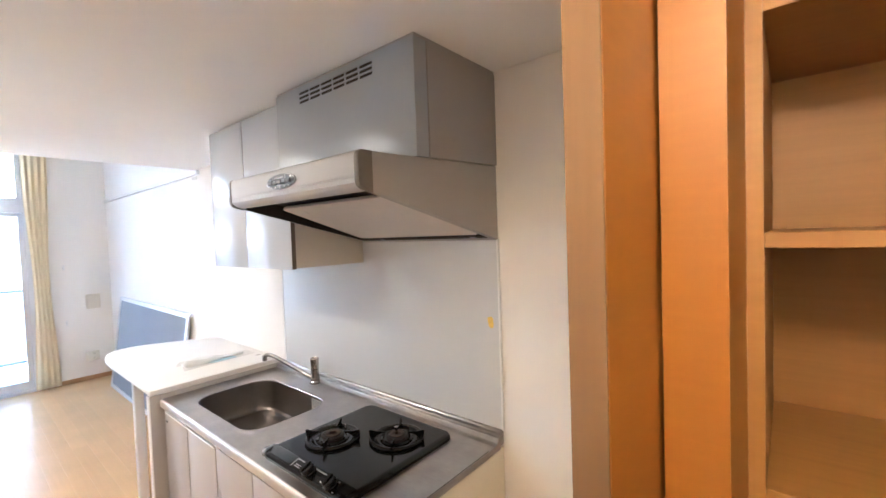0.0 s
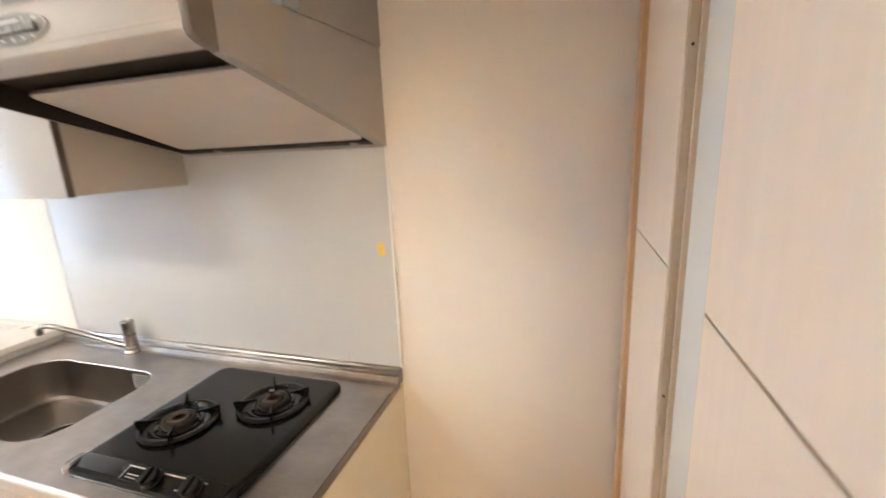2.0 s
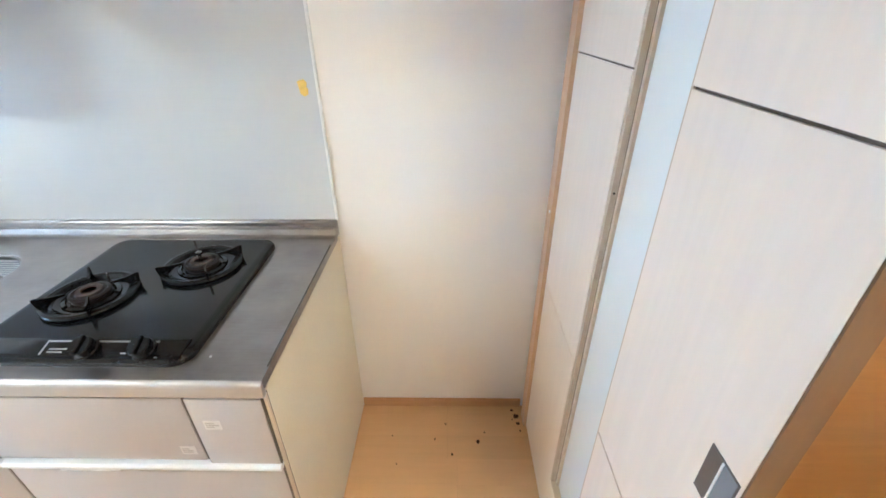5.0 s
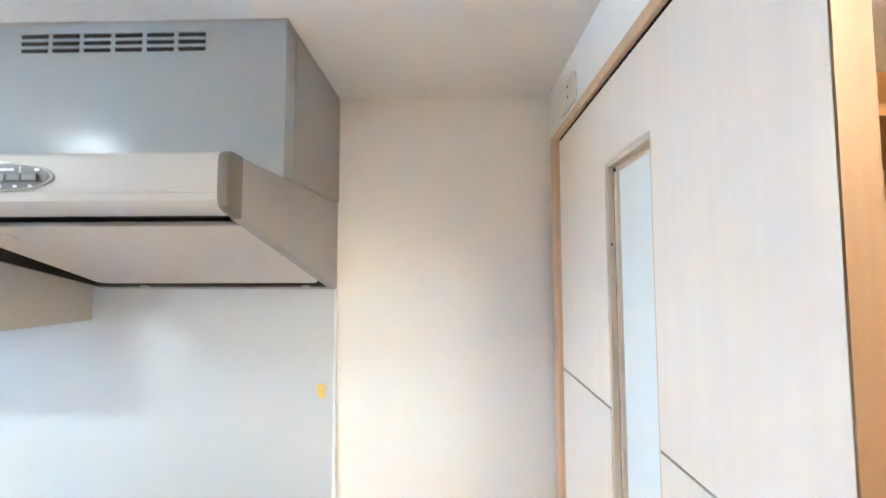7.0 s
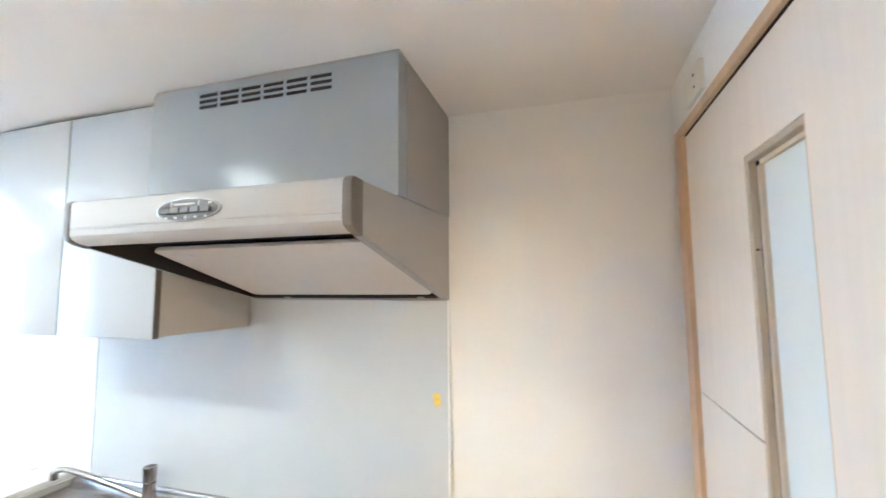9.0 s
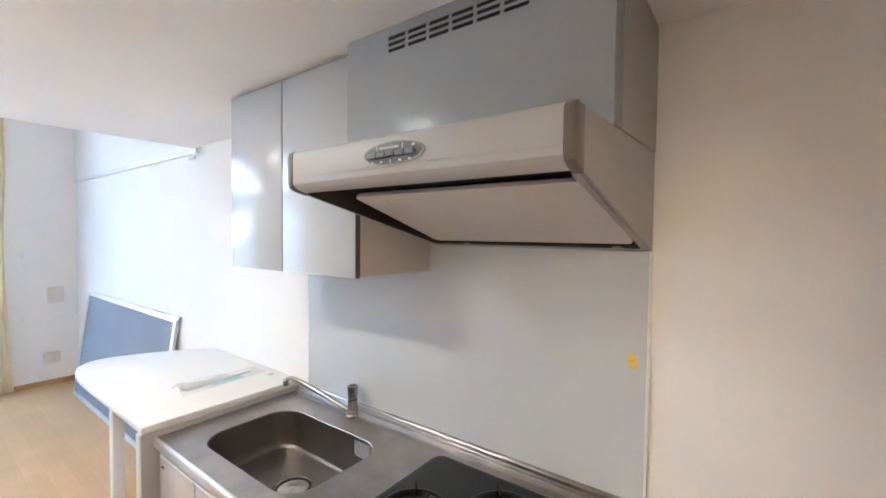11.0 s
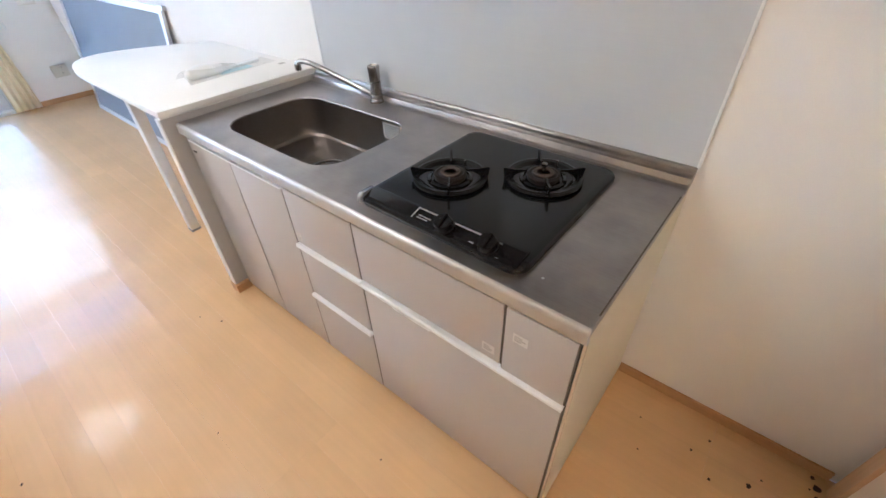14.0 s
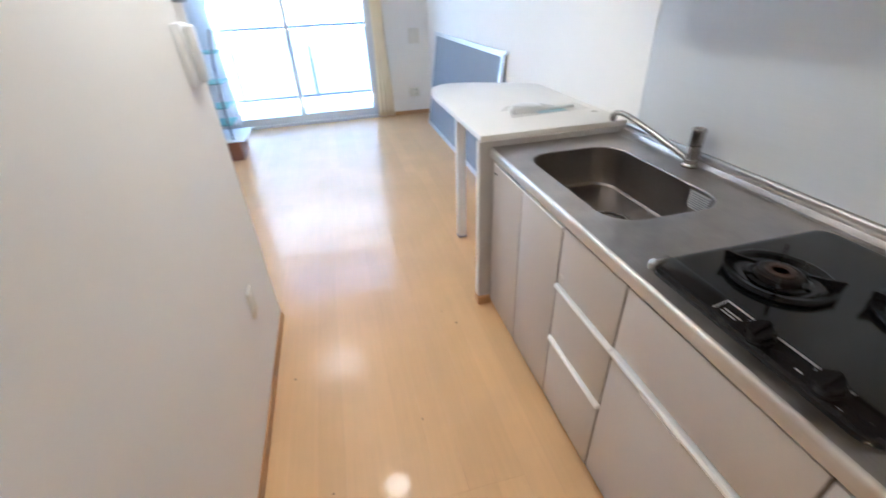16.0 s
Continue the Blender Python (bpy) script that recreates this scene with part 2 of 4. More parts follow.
def rounded(x0, x1, y0, y1, r, n=8):
    """A rectangle's outline with round corners, counter-clockwise."""
    pts = []
    for cx, cy, a in ((x1 - r, y1 - r, 0), (x0 + r, y1 - r, 90), (x0 + r, y0 + r, 180), (x1 - r, y0 + r, 270)):
        for i in range(n + 1):
            t = radians(a + 90 * i / n)
            pts.append((cx + r * math.cos(t), cy + r * math.sin(t)))
    return pts


def disc(cx, cy, r, n=28, k=1.0):
    return [(cx + r * math.cos(2 * math.pi * i / n), cy + k * r * math.sin(2 * math.pi * i / n)) for i in range(n)]


def lathe(profile, c, n=28):
    """A profile of (radius, height) turned about the upright axis through c."""
    bm = bmesh.new()
    rings = []
    for r, z in profile:
        rings.append([bm.verts.new((c[0] + r * math.cos(2 * math.pi * i / n), c[1] + r * math.sin(2 * math.pi * i / n), c[2] + z)) for i in range(n)])
    for a, b in zip(rings, rings[1:]):
        for i in range(n):
            bm.faces.new((a[i], a[(i + 1) % n], b[(i + 1) % n], b[i]))
    if profile[0][0] > 1e-5:
        bm.faces.new(rings[0][::-1])
    if profile[-1][0] > 1e-5:
        bm.faces.new(rings[-1])
    bmesh.ops.remove_doubles(bm, verts=bm.verts[:], dist=1e-6)
    bmesh.ops.recalc_face_normals(bm, faces=bm.faces[:])
    return bm


def tube(points, r, n=14, radii=None):
    """A round bar along a line of points."""
    bm = bmesh.new()
    pts = [Vector(p) for p in points]
    rings = []
    for i, p in enumerate(pts):
        d = (pts[min(i + 1, len(pts) - 1)] - pts[max(i - 1, 0)]).normalized()
        u = d.cross(Vector((0, 0, 1)) if abs(d.z) < 0.95 else Vector((0, 1, 0))).normalized()
        w = d.cross(u)
        rr = radii[i] if radii else r
        rings.append([bm.verts.new(p + rr * (u * math.cos(2 * math.pi * k / n) + w * math.sin(2 * math.pi * k / n))) for k in range(n)])
    for a, b in zip(rings, rings[1:]):
        for k in range(n):
            bm.faces.new((a[k], a[(k + 1) % n], b[(k + 1) % n], b[k]))
    bm.faces.new(rings[0][::-1])
    bm.faces.new(rings[-1])
    bmesh.ops.recalc_face_normals(bm, faces=bm.faces[:])
    return bm


def join(*bms):
    out = bmesh.new()
    for b in bms:
        me = bpy.data.meshes.new("tmp")
        b.to_mesh(me)
        out.from_mesh(me)
        b.free()
        bpy.data.meshes.remove(me)
    return out


def mesh_of(name, bm, material, at, smooth):
    bmesh.ops.translate(bm, vec=-Vector(at), verts=bm.verts[:])
    me = bpy.data.meshes.new(name)
    bm.to_mesh(me)
    bm.free()
    me.materials.append(material)
    if smooth:
        me.polygons.foreach_set("use_smooth", [True] * len(me.polygons))
        me.set_sharp_from_angle(angle=radians(24))
    return me


PLACE = {}


def thing(name, at, label, category, group="", kind=""):
    """An Empty at the base of a thing made of parts."""
    ob = new(name)
    ob.location = at
    ob.empty_display_size = 0.1
    PLACE[ob.name] = Vector(at)
    return tagged(ob, label, category, group, kind)


def solid(name, bm, material, label, category="", group="", kind="", smooth=True, at=None):
    """A thing that is one mesh."""
    if at is None:
        lo = [min(v.co[i] for v in bm.verts) for i in range(3)]
        hi = [max(v.co[i] for v in bm.verts) for i in range(3)]
        at = ((lo[0] + hi[0]) / 2, (lo[1] + hi[1]) / 2, lo[2])
    ob = new(name, mesh_of(name, bm, material, at, smooth))
    ob.location = at
    PLACE[ob.name] = Vector(at)
    return tagged(ob, label, category, group, kind)


def part(name, bm, material, parent, label="", smooth=True):
    lo = [min(v.co[i] for v in bm.verts) for i in range(3)]
    hi = [max(v.co[i] for v in bm.verts) for i in range(3)]
    at = Vector(((lo[0] + hi[0]) / 2, (lo[1] + hi[1]) / 2, lo[2]))
    ob = new(name, mesh_of(name, bm, material, at, smooth))
    ob.parent = parent
    ob.location = at - PLACE[parent.name]
    PLACE[ob.name] = at
    return tagged(ob, label)


def bars(name, parent, x0, x1, y, z0, z1, rows, material=DARKINK):
    """Lines of print that cannot be read, on a face that looks towards -y."""
    h = (z1 - z0) / (2 * rows)
    rnd = random.Random(int(1000 * x1 + 77 * z1))
    b = [box(x0, x0 + (x1 - x0) * rnd.uniform(.6, 1), y - .0006, y, z0 + 2 * h * i + h * .4, z0 + 2 * h * i + h * 1.4) for i in range(rows)]
    return part(name, join(*b), material, parent, smooth=False)


# ---- structure ----
def structure(name, bm, material, label, smooth=False):
    return solid(name, bm, material, label, name.split("_")[0], kind="structure", smooth=smooth)


wall_n = structure("wall_north", box(WEST - .15, 1.75, NORTH, NORTH + .12, 0, HIGH), PAPER, "cream textured wallpaper on the long kitchen wall")
wall_s = structure("wall_south", box(CORNER, 1.75, SOUTH - .10, SOUTH, 0, HIGH), PAPER, "cream textured wallpaper on the corridor wall")
structure("wall_closet", box(CORNER, CORNER + .10, ROOM_S, SOUTH - .10, 0, HIGH), PAPER, "cream wallpaper on the closet wall")
structure("wall_room", box(WEST - .15, CORNER + .10, ROOM_S - .12, ROOM_S, 0, HIGH), PAPER, "cream wallpaper on the room's side wall")
WY0, WY1, WZ1 = -1.30, 0.74, 3.02
structure("wall_west_side", box(WEST - .15, WEST, WY1, NORTH, 0, HIGH), PAPER, "cream wallpaper beside the balcony window")
structure("wall_west_end", box(WEST - .15, WEST, ROOM_S, WY0, 0, HIGH), PAPER, "cream wallpaper at the far side of the window")
structure("wall_west_top", box(WEST - .15, WEST, WY0, WY1, WZ1, HIGH), PAPER, "cream wallpaper above the balcony window")
structure("ceiling_low", box(LOFT, 1.75, SOUTH, NORTH, LOW, LOW + .22), CEIL, "white papered low ceiling under the loft")
structure("ceiling_high", box(WEST - .15, 1.75, ROOM_S, NORTH, HIGH, HIGH + .1), CEIL, "white papered high ceiling of the room")
structure("wall_loft", box(CORNER, CORNER + .02, SOUTH, NORTH, LOW + .22, HIGH), PAPER, "plain wall behind the loft edge")
structure("wall_hall", box(1.65, 1.75, SOUTH, NORTH, 0, LOW), PAPER, "plain wallpaper at the end of the hall")
structure("wall_head", box(EAST, EAST + .11, SOUTH, NORTH, 2.078, LOW), PAPER, "white wallpaper strip above the sliding door")
structure("wall_pocket", box(.1915, .256, .650, NORTH, 0, 2.0775), DOORBACK, "wood-veneered jamb wall behind the sliding door, lamp orange in its colour")

# baseboards
structure("baseboard_north", box(-.530, .141, NORTH - .010, NORTH, 0, .045, .002), BASE, "beech-brown wooden baseboard, dusty")
structure("baseboard_north_room", box(WEST, -2.205, NORTH - .010, NORTH, 0, .050, .002), BASE, "beech-brown wooden baseboard")
structure("baseboard_south", box(CORNER - .008, EAST - .02, SOUTH, SOUTH + .008, 0, .050, .002), BASE, "brown wooden baseboard on the corridor wall")
structure("baseboard_corner", box(CORNER - .008, CORNER, ROOM_S, SOUTH, 0, .050, .002), BASE, "brown wooden baseboard round the wall's corner")
structure("baseboard_west", box(WEST, WEST + .010, WY1 + .02, NORTH - .01, 0, .050, .002), BASE, "brown wooden baseboard under the outlet")

# door frame: head and far jamb
structure("trim_head", join(box(.141, .152, SOUTH, 1.400, 2.053, 2.0775, .0015), box(.188, .1910, SOUTH, 1.400, 2.050, 2.0775)), TRIM, "beech head casing over the sliding door")
# Near-black strip paints the shade in the gap above the door.
structure("trim_track", box(.1525, .1875, SOUTH, 1.400, 2.058, 2.0770), DARK, "near-black strip for the shaded gap under the head")
structure("trim_jamb", box(.141, .1910, 1.342, 1.402, 0, 2.0525, .0015), TRIM, "beech door jamb beside the cream wall")
structure("trim_south", box(.141, .26, SOUTH, SOUTH + .03, 0, 2.0355, .0015), TRIM, "beech door jamb on the corridor side")

solid("screw_cap", prism(disc(1.362, .956, .005, 12), .1385, .1415, "x"), WPLASTIC, "small white screw cap on the door jamb", "cap", smooth=False)

# sliding door
DX0, DX1, DY0, DY1, DZ1 = .153, .187, .476, 1.342, 2.0480
SY0, SY1, SZ0, SZ1 = .788, .988, .212, 1.888
G1, G2, GW = 1.393, .712, .0045
door = thing("door_1", (.17, .9, 0), "maple-faced sliding door with a frosted slit window, slid open", "door", kind="structure")
rows_z = ((.008, G2 - GW / 2), (G2 + GW / 2, G1 - GW / 2), (G1 + GW / 2, DZ1))
for z0, z1 in rows_z:
    for y0, y1 in ((DY0, SY0), (SY1, DY1)):
        part("door_panel", box(DX0, DX1 - .004, y0, y1, z0, z1), DOORFACE, door, smooth=False)
part("door_panel", box(DX0, DX1 - .004, SY0, SY1, SZ1, DZ1), DOORFACE, door, smooth=False)
part("door_panel", box(DX0, DX1 - .004, SY0, SY1, .008, SZ0), DOORFACE, door, smooth=False)
for z in (G1, G2):
    for y0, y1 in ((DY0 + .001, SY0 - .001), (SY1 + .001, DY1)):
        part("groove", box(DX0 + .004, DX1 - .005, y0, y1, z - GW / 2, z + GW / 2), GROOVE, door, smooth=False)
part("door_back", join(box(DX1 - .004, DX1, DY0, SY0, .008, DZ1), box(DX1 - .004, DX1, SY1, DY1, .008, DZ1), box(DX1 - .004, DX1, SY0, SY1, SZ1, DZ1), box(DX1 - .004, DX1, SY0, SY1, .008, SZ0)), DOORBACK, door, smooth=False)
part("edge_strip", box(DX0 + .0005, DX1 - .0005, DY0 - .003, DY0 - .0002, .008, DZ1), EDGEWOOD, door, "beech edging on the door's leading edge", smooth=False)
slit = part("slit_window", join(box(DX0 + .0015, DX1 - .005, SY1 - .011, SY1 - .0005, SZ0 + .001, SZ1 - .001), box(DX0 + .0015, DX1 - .005, SY0 + .0005, SY0 + .006, SZ0 + .001, SZ1 - .001),
                                box(DX0 + .0015, DX1 - .005, SY0 + .006, SY1 - .011, SZ1 - .012, SZ1 - .001), box(DX0 + .0015, DX1 - .005, SY0 + .006, SY1 - .011, SZ0 + .001, SZ0 + .010)), TANFRAME, door, "cream frame of the slit window", smooth=False)
part("pane", box(DX0 + .020, DX0 + .025, SY0 + .006, SY1 - .011, SZ0 + .010, SZ1 - .012), FROST, slit, "frosted glass", smooth=False)
part("bead", box(DX0 + .013, DX0 + .020, SY1 - .026, SY1 - .0145, SZ0 + .010, SZ1 - .022), TANFRAME, slit, smooth=False)
part("bead", box(DX0 + .013, DX0 + .020, SY0 + .006, SY1 - .026, SZ1 - .022, SZ1 - .014), TANFRAME, slit, smooth=False)
part("bead_gap", box(DX0 + .0135, DX0 + .0199, SY1 - .0148, SY1 - .0112, SZ0 + .010, SZ1 - .012), DARK, slit, smooth=False)
pull = part("recessed_pull", box(DX0 - .0015, DX0 + .0005, .480, .533, .956, 1.036, .0006), PULLMETAL, door, "dark bronze recessed pull")
part("pull_bowl", box(DX0 - .0020, DX0 - .0014, .482, .506, .958, 1.034), GREYPL, pull, "bluish dark bowl of the pull", smooth=False)
part("pull_lip", box(DX0 - .0030, DX0 - .0014, .5062, .5090, .958, 1.034), RAIL, pull, smooth=False)
part("bumper", prism(disc(.166, 1.905, .006, 20), DY0 - .008, DY0 - .003, "y", .002), PLASTIC, door, "round cream bumper")
for z in (1.72, 1.17):
    part("screw", prism(disc(.160, z, .0025, 8), SY1 - .0120, SY1 - .0108, "y"), DARK, slit, smooth=False)

# hall recess with shelves
closet = thing("shelf_recess", (.95, 1.15, 0), "wooden built-in shelf recess in warm lamplight", "shelf", kind="structure")
part("side_panel", box(.256, .277, .890, 1.330, 0, LOW), SHELF, closet, smooth=False)
part("side_panel", box(1.60, 1.62, .890, 1.330, 0, LOW), SHELF, closet, smooth=False)
part("back_panel", box(.277, 1.60, 1.310, 1.330, 0, LOW), SHELF, closet, smooth=False)
part("front_panel", box(.278, 1.599, .880, .898, .028, 1.200, .0015), SHELF, closet, "plain brown lower front panel", smooth=False)
part("foot_gap", box(.278, 1.599, .905, .915, .001, .0275), DARK, closet, smooth=False)
for z in (1.215, 1.604, 1.95):
    part("shelf_board", box(.277, 1.60, .900, 1.310, z, z + .023, .001), SHELF, closet, smooth=False)


# ---- floor ----
floor = structure("floor", box(WEST - .1, 1.75, ROOM_S, NORTH, -.06, -.004), JOINT, "glossy maple strip floor with dust specks")


# ---- kitchen: base units ----
FY = .790                       # face of the fronts
BX0, BX1 = -2.150, -.537
CZ = .850


def front(x0, x1, z0, z1, name, parent, material=FRONT, y=FY, t=.018):
    f = part(name, box(x0 + .0030, x1 - .0045, y, y + t, z0 + .002, z1 - .002, .0018, 2), material, parent)
    # Dark strips at both sides stand in for the shadow gap.
    for a, w in ((x0 + .001, .002), (x1 - .0045, .0040)):
        part("edge_band", box(a, a + w, y + .0025, y + t + .001, z0 + .002, z1 - .002), EDGE, f, smooth=False)
    return f


def rail(x0, x1, z, parent):
    """Aluminium grip along the top of a drawer."""
    prof = [(FY - .010, z - .002), (FY - .0105, z + .006), (FY - .006, z + .011), (FY + .014, z + .012), (FY + .014, z - .008), (FY + .002, z - .008), (FY - .002, z - .001)]
    return part("grip_rail", prism(prof, x0 + .002, x1 - .002, "x"), RAIL, parent, "pale aluminium grip rail")


def cabinet(x0, x1, label):
    c = thing("base_cabinet", ((x0 + x1) / 2, 1.1, 0), label, "cabinet", "kitchen base units")
    part("carcass", box(x0 + .001, x1 - .001, FY + .020, 1.42, .045, .64 if x1 < -1.0 else .805), GREYMEL, c, smooth=False)
    if x1 < -1.0:
        part("top_brace", box(x0 + .001, x1 - .001, FY + .020, FY + .040, .64, .805), GREYMEL, c, smooth=False)
    part("toe_kick", box(x0 + .001, x1 - .001, FY + .030, FY + .045, .002, .045), EDGE, c, smooth=False)
    return c


sinkcab = cabinet(-2.150, -1.515, "grey two-door sink base cabinet under the steel worktop")
for a, b in ((-2.122, -1.828), (-1.828, -1.515)):
    d = front(a, b, .040, .790, "door", sinkcab)
    part("top_cap", box(a + .003, b - .0045, FY - .004, FY + .014, .7885, .7955, .0015), RAIL, d, "pale aluminium cap along the door's top")
part("filler", box(-2.149, -2.124, FY + .004, FY + .020, .040, .800), GREYMEL, sinkcab, smooth=False)
part("hinge_tab", box(-2.112, -2.090, FY - .003, FY, .748, .753), DARK, sinkcab, smooth=False)

drawers = cabinet(-1.515, -1.195, "grey three-drawer base cabinet with aluminium grips")
for z0, z1, grip in ((.588, .800, False), (.352, .574, True), (.040, .338, True)):
    d = front(-1.515, -1.195, z0, z1, "drawer_front", drawers)
    if grip:
        rail(-1.515, -1.195, z1, d)
lab = part("label", box(-1.500, -1.478, FY - .0008, FY, .604, .634), LABEL, drawers, "small white paper label", smooth=False)
bars("print", lab, -1.497, -1.482, FY - .0008, .608, .630, 3)

hobcab = cabinet(-1.195, -.538, "grey base cabinet with wide drawer under the hob")
front(-1.195, -.706, .594, .800, "fascia", hobcab)
front(-.706, -.540, .585, .800, "fascia", hobcab, y=FY - .002)
big = front(-1.195, -.540, .045, .574, "drawer_front", hobcab)
rail(-1.195, -.540, .574, big)
part("grip_insert", box(-1.07, -.93, FY - .002, FY + .001, .553, .557), RAIL, big, smooth=False)
for x0, x1, z0, z1 in ((-.760, -.726, .618, .645), (-.681, -.645, .707, .734)):
    lab = part("label", box(x0, x1, FY - .0030, FY - .002, z0, z1) if x0 > -.7 else box(x0, x1, FY - .0008, FY, z0, z1), LABEL, hobcab, "small white caution label", smooth=False)
    bars("print", lab, x0 + .004, x1 - .004, (FY - .0030) if x0 > -.7 else FY - .0008, z0 + .005, z1 - .004, 3)
end = thing("end_panel", (-.535, 1.1, .002), "cream melamine end panel of the kitchen unit, dark front edge", "panel")
part("board", box(-.5375, -.5320, FY + .012, NORTH - .002, .002, .826, .0008), CREAM, end, smooth=False)
part("edge_band", box(-.5378, -.5322, FY + .0085, FY + .0118, .002, .812), EDGE, end, "dark gap line at the front edge", smooth=False)
part("edge_strip", box(-.5376, -.5316, FY + .0010, FY + .0084, .002, .812), TANFRAME, end, "tan strip on the front edge", smooth=False)

# ---- worktop, sink, splashback ----
TX0, TX1, TY0, TY1 = -2.163, -.530, .780, NORTH - .004
SX = (-2.016, -1.398, .876, 1.276)


def plate_with_hole(outer, inner, z):
    bm = bmesh.new()
    loops = []
    for pts in (outer, inner):
        vs = [bm.verts.new((x, y, z)) for x, y in pts]
        loops += [bm.edges.new((vs[i], vs[(i + 1) % len(vs)])) for i in range(len(vs))]
    bmesh.ops.triangle_fill(bm, use_beauty=True, edges=loops)
    for f in bm.faces:
        if f.normal.z < 0:
            f.normal_flip()
    return bm


def bowl(levels):
    """A tray from stacked outlines (x0, x1, y0, y1, radius, z)."""
    bm = bmesh.new()
    rings = [[bm.verts.new((x, y, l[5])) for x, y in rounded(*l[:5], n=10)] for l in levels]
    for a, b in zip(rings, rings[1:]):
        for i in range(len(a)):
            bm.faces.new((a[i], a[(i + 1) % len(a)], b[(i + 1) % len(a)], b[i]))
    bm.faces.new(rings[-1])
    for f in bm.faces:
        f.normal_update()
    return bm


top = thing("worktop", (-1.35, 1.1, CZ - .03), "brushed stainless-steel worktop with pressed sink, worn and smudged", "worktop")
part("steel_top", plate_with_hole([(TX0 + .001, TY0 + .012), (TX1 - .001, TY0 + .012), (TX1 - .001, TY1 - .02), (TX0 + .001, TY1 - .02)], rounded(*SX, .105, 10), CZ), STEEL, top, smooth=False)
lip = [(TY0 + .012, CZ), (TY0 + .0085, CZ - .0005), (TY0 + .0052, CZ - .0018), (TY0 + .0026, CZ - .0045), (TY0 + .0008, CZ - .0085), (TY0, CZ - .013), (TY0, CZ - .036), (TY0 + .003, CZ - .040), (TY0 + .016, CZ - .040), (TY0 + .016, CZ - .030), (TY0 + .012, CZ - .020)]
part("front_lip", prism(lip, TX0, TX1, "x", .0015), LIPSTEEL, top, "rolled steel front edge, its highlight put into the colour")
part("top_core", join(box(TX0 + .002, SX[0] - .03, TY0 + .017, TY1 - .021, CZ - .028, CZ - .002), box(SX[1] + .03, TX1 - .002, TY0 + .017, TY1 - .021, CZ - .028, CZ - .002), box(TX0 + .003, TX1 - .003, TY0 + .017, SX[2] - .02, CZ - .028, CZ - .002)), STEEL, top, smooth=False)
ups = [(TY1 - .062, CZ), (TY1 - .050, CZ + .001), (TY1 - .043, CZ + .006), (TY1 - .040, CZ + .014), (TY1 - .036, CZ + .022), (TY1 - .026, CZ + .024), (TY1 - .022, CZ + .028), (TY1 - .021, CZ + .038), (TY1 - .017, CZ + .043), (TY1, CZ + .043), (TY1, CZ - .01), (TY1 - .062, CZ - .01)]
part("upstand", prism(ups, TX0 + .02, TX1, "x", .001), STEEL, top, "stepped steel upstand along the wall")
part("sealant", box(TX1 - .005, TX1 - .0015, TY0 + .05, TY1 - .10, CZ, CZ + .0010), EDGE, top, "dark dirty joint", smooth=False)
x0, x1, y0, y1 = SX
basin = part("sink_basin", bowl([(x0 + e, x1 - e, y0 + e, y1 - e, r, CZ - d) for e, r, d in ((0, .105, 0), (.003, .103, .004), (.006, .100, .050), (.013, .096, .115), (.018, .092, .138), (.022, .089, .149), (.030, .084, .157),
                                 (.042, .076, .161), (.060, .066, .1635))] + [(x0 + .22, x1 - .22, y0 + .15, y1 - .15, .04, CZ - .170)]), BASIN, top, "pressed steel sink bowl, its shade put into the colour")
part("drain", lathe([(.078, .0), (.078, .004), (.070, .006), (.064, .002), (.050, .001), (.012, .003), (.0, .004)], (-1.69, 1.082, CZ - .1705)), CHROME, basin, "round drain strainer")
part("drain_gap", lathe([(.066, .0), (.066, .0045), (.058, .0045), (.058, .0)], (-1.69, 1.082, CZ - .1705)), DARK, basin)
LY = y1 - .0125
lab = part("care_label", prism([(-1.548, CZ - .010), (-1.432, CZ - .010), (-1.432, CZ - .062), (-1.440, CZ - .070), (-1.540, CZ - .070), (-1.548, CZ - .062)], LY, LY + .001, "y"), CARE, basin, "silvery care label with grey print", smooth=False)
bars("print", lab, -1.540, -1.442, LY, CZ - .066, CZ - .014, 7, GREYPL)

splash = thing("splashback", (-1.31, NORTH - .005, CZ + .040), "pale grey satin splashback panel with thin white edge trims", "panel")
part("panel_sheet", box(-2.090, TX1 - .004, NORTH - .007, NORTH - .0005, CZ + .040, 1.66), SPLASH, splash, smooth=False)
part("edge_trim", box(TX1 - .0040, TX1 + .004, NORTH - .010, NORTH, CZ + .040, 1.618, .001), WPLASTIC, splash, "thin white plastic edge trim")
part("edge_trim", box(-2.096, -2.088, NORTH - .010, NORTH, CZ + .055, 1.516, .001), WPLASTIC, splash, "thin white plastic edge trim")
st = prism([(-.585, 1.316), (-.580, 1.284), (-.570, 1.276), (-.559, 1.281), (-.557, 1.297), (-.561, 1.302), (-.558, 1.312), (-.566, 1.322), (-.576, 1.320)], NORTH - .0085, NORTH - .007, "y")
solid("sticker", st, YELLOW, "faded yellow sticker remnant on the splashback", "sticker", smooth=False)

solid("paint_speck", lathe([(.0035, 0), (.003, .0008), (0, .001)], (-.665, .857, CZ), 8), WPLASTIC, "tiny white speck on the steel worktop", "speck")

# tap
tap = thing("kitchen_tap", (-1.700, 1.386, CZ), "chrome single-lever swivel kitchen tap on the worktop", "tap")
part("body", lathe([(.030, 0), (.030, .006), (.025, .010), (.0225, .014), (.0215, .070), (.0225, .074), (.0225, .078)], (-1.700, 1.386, CZ)), CHROME, tap)
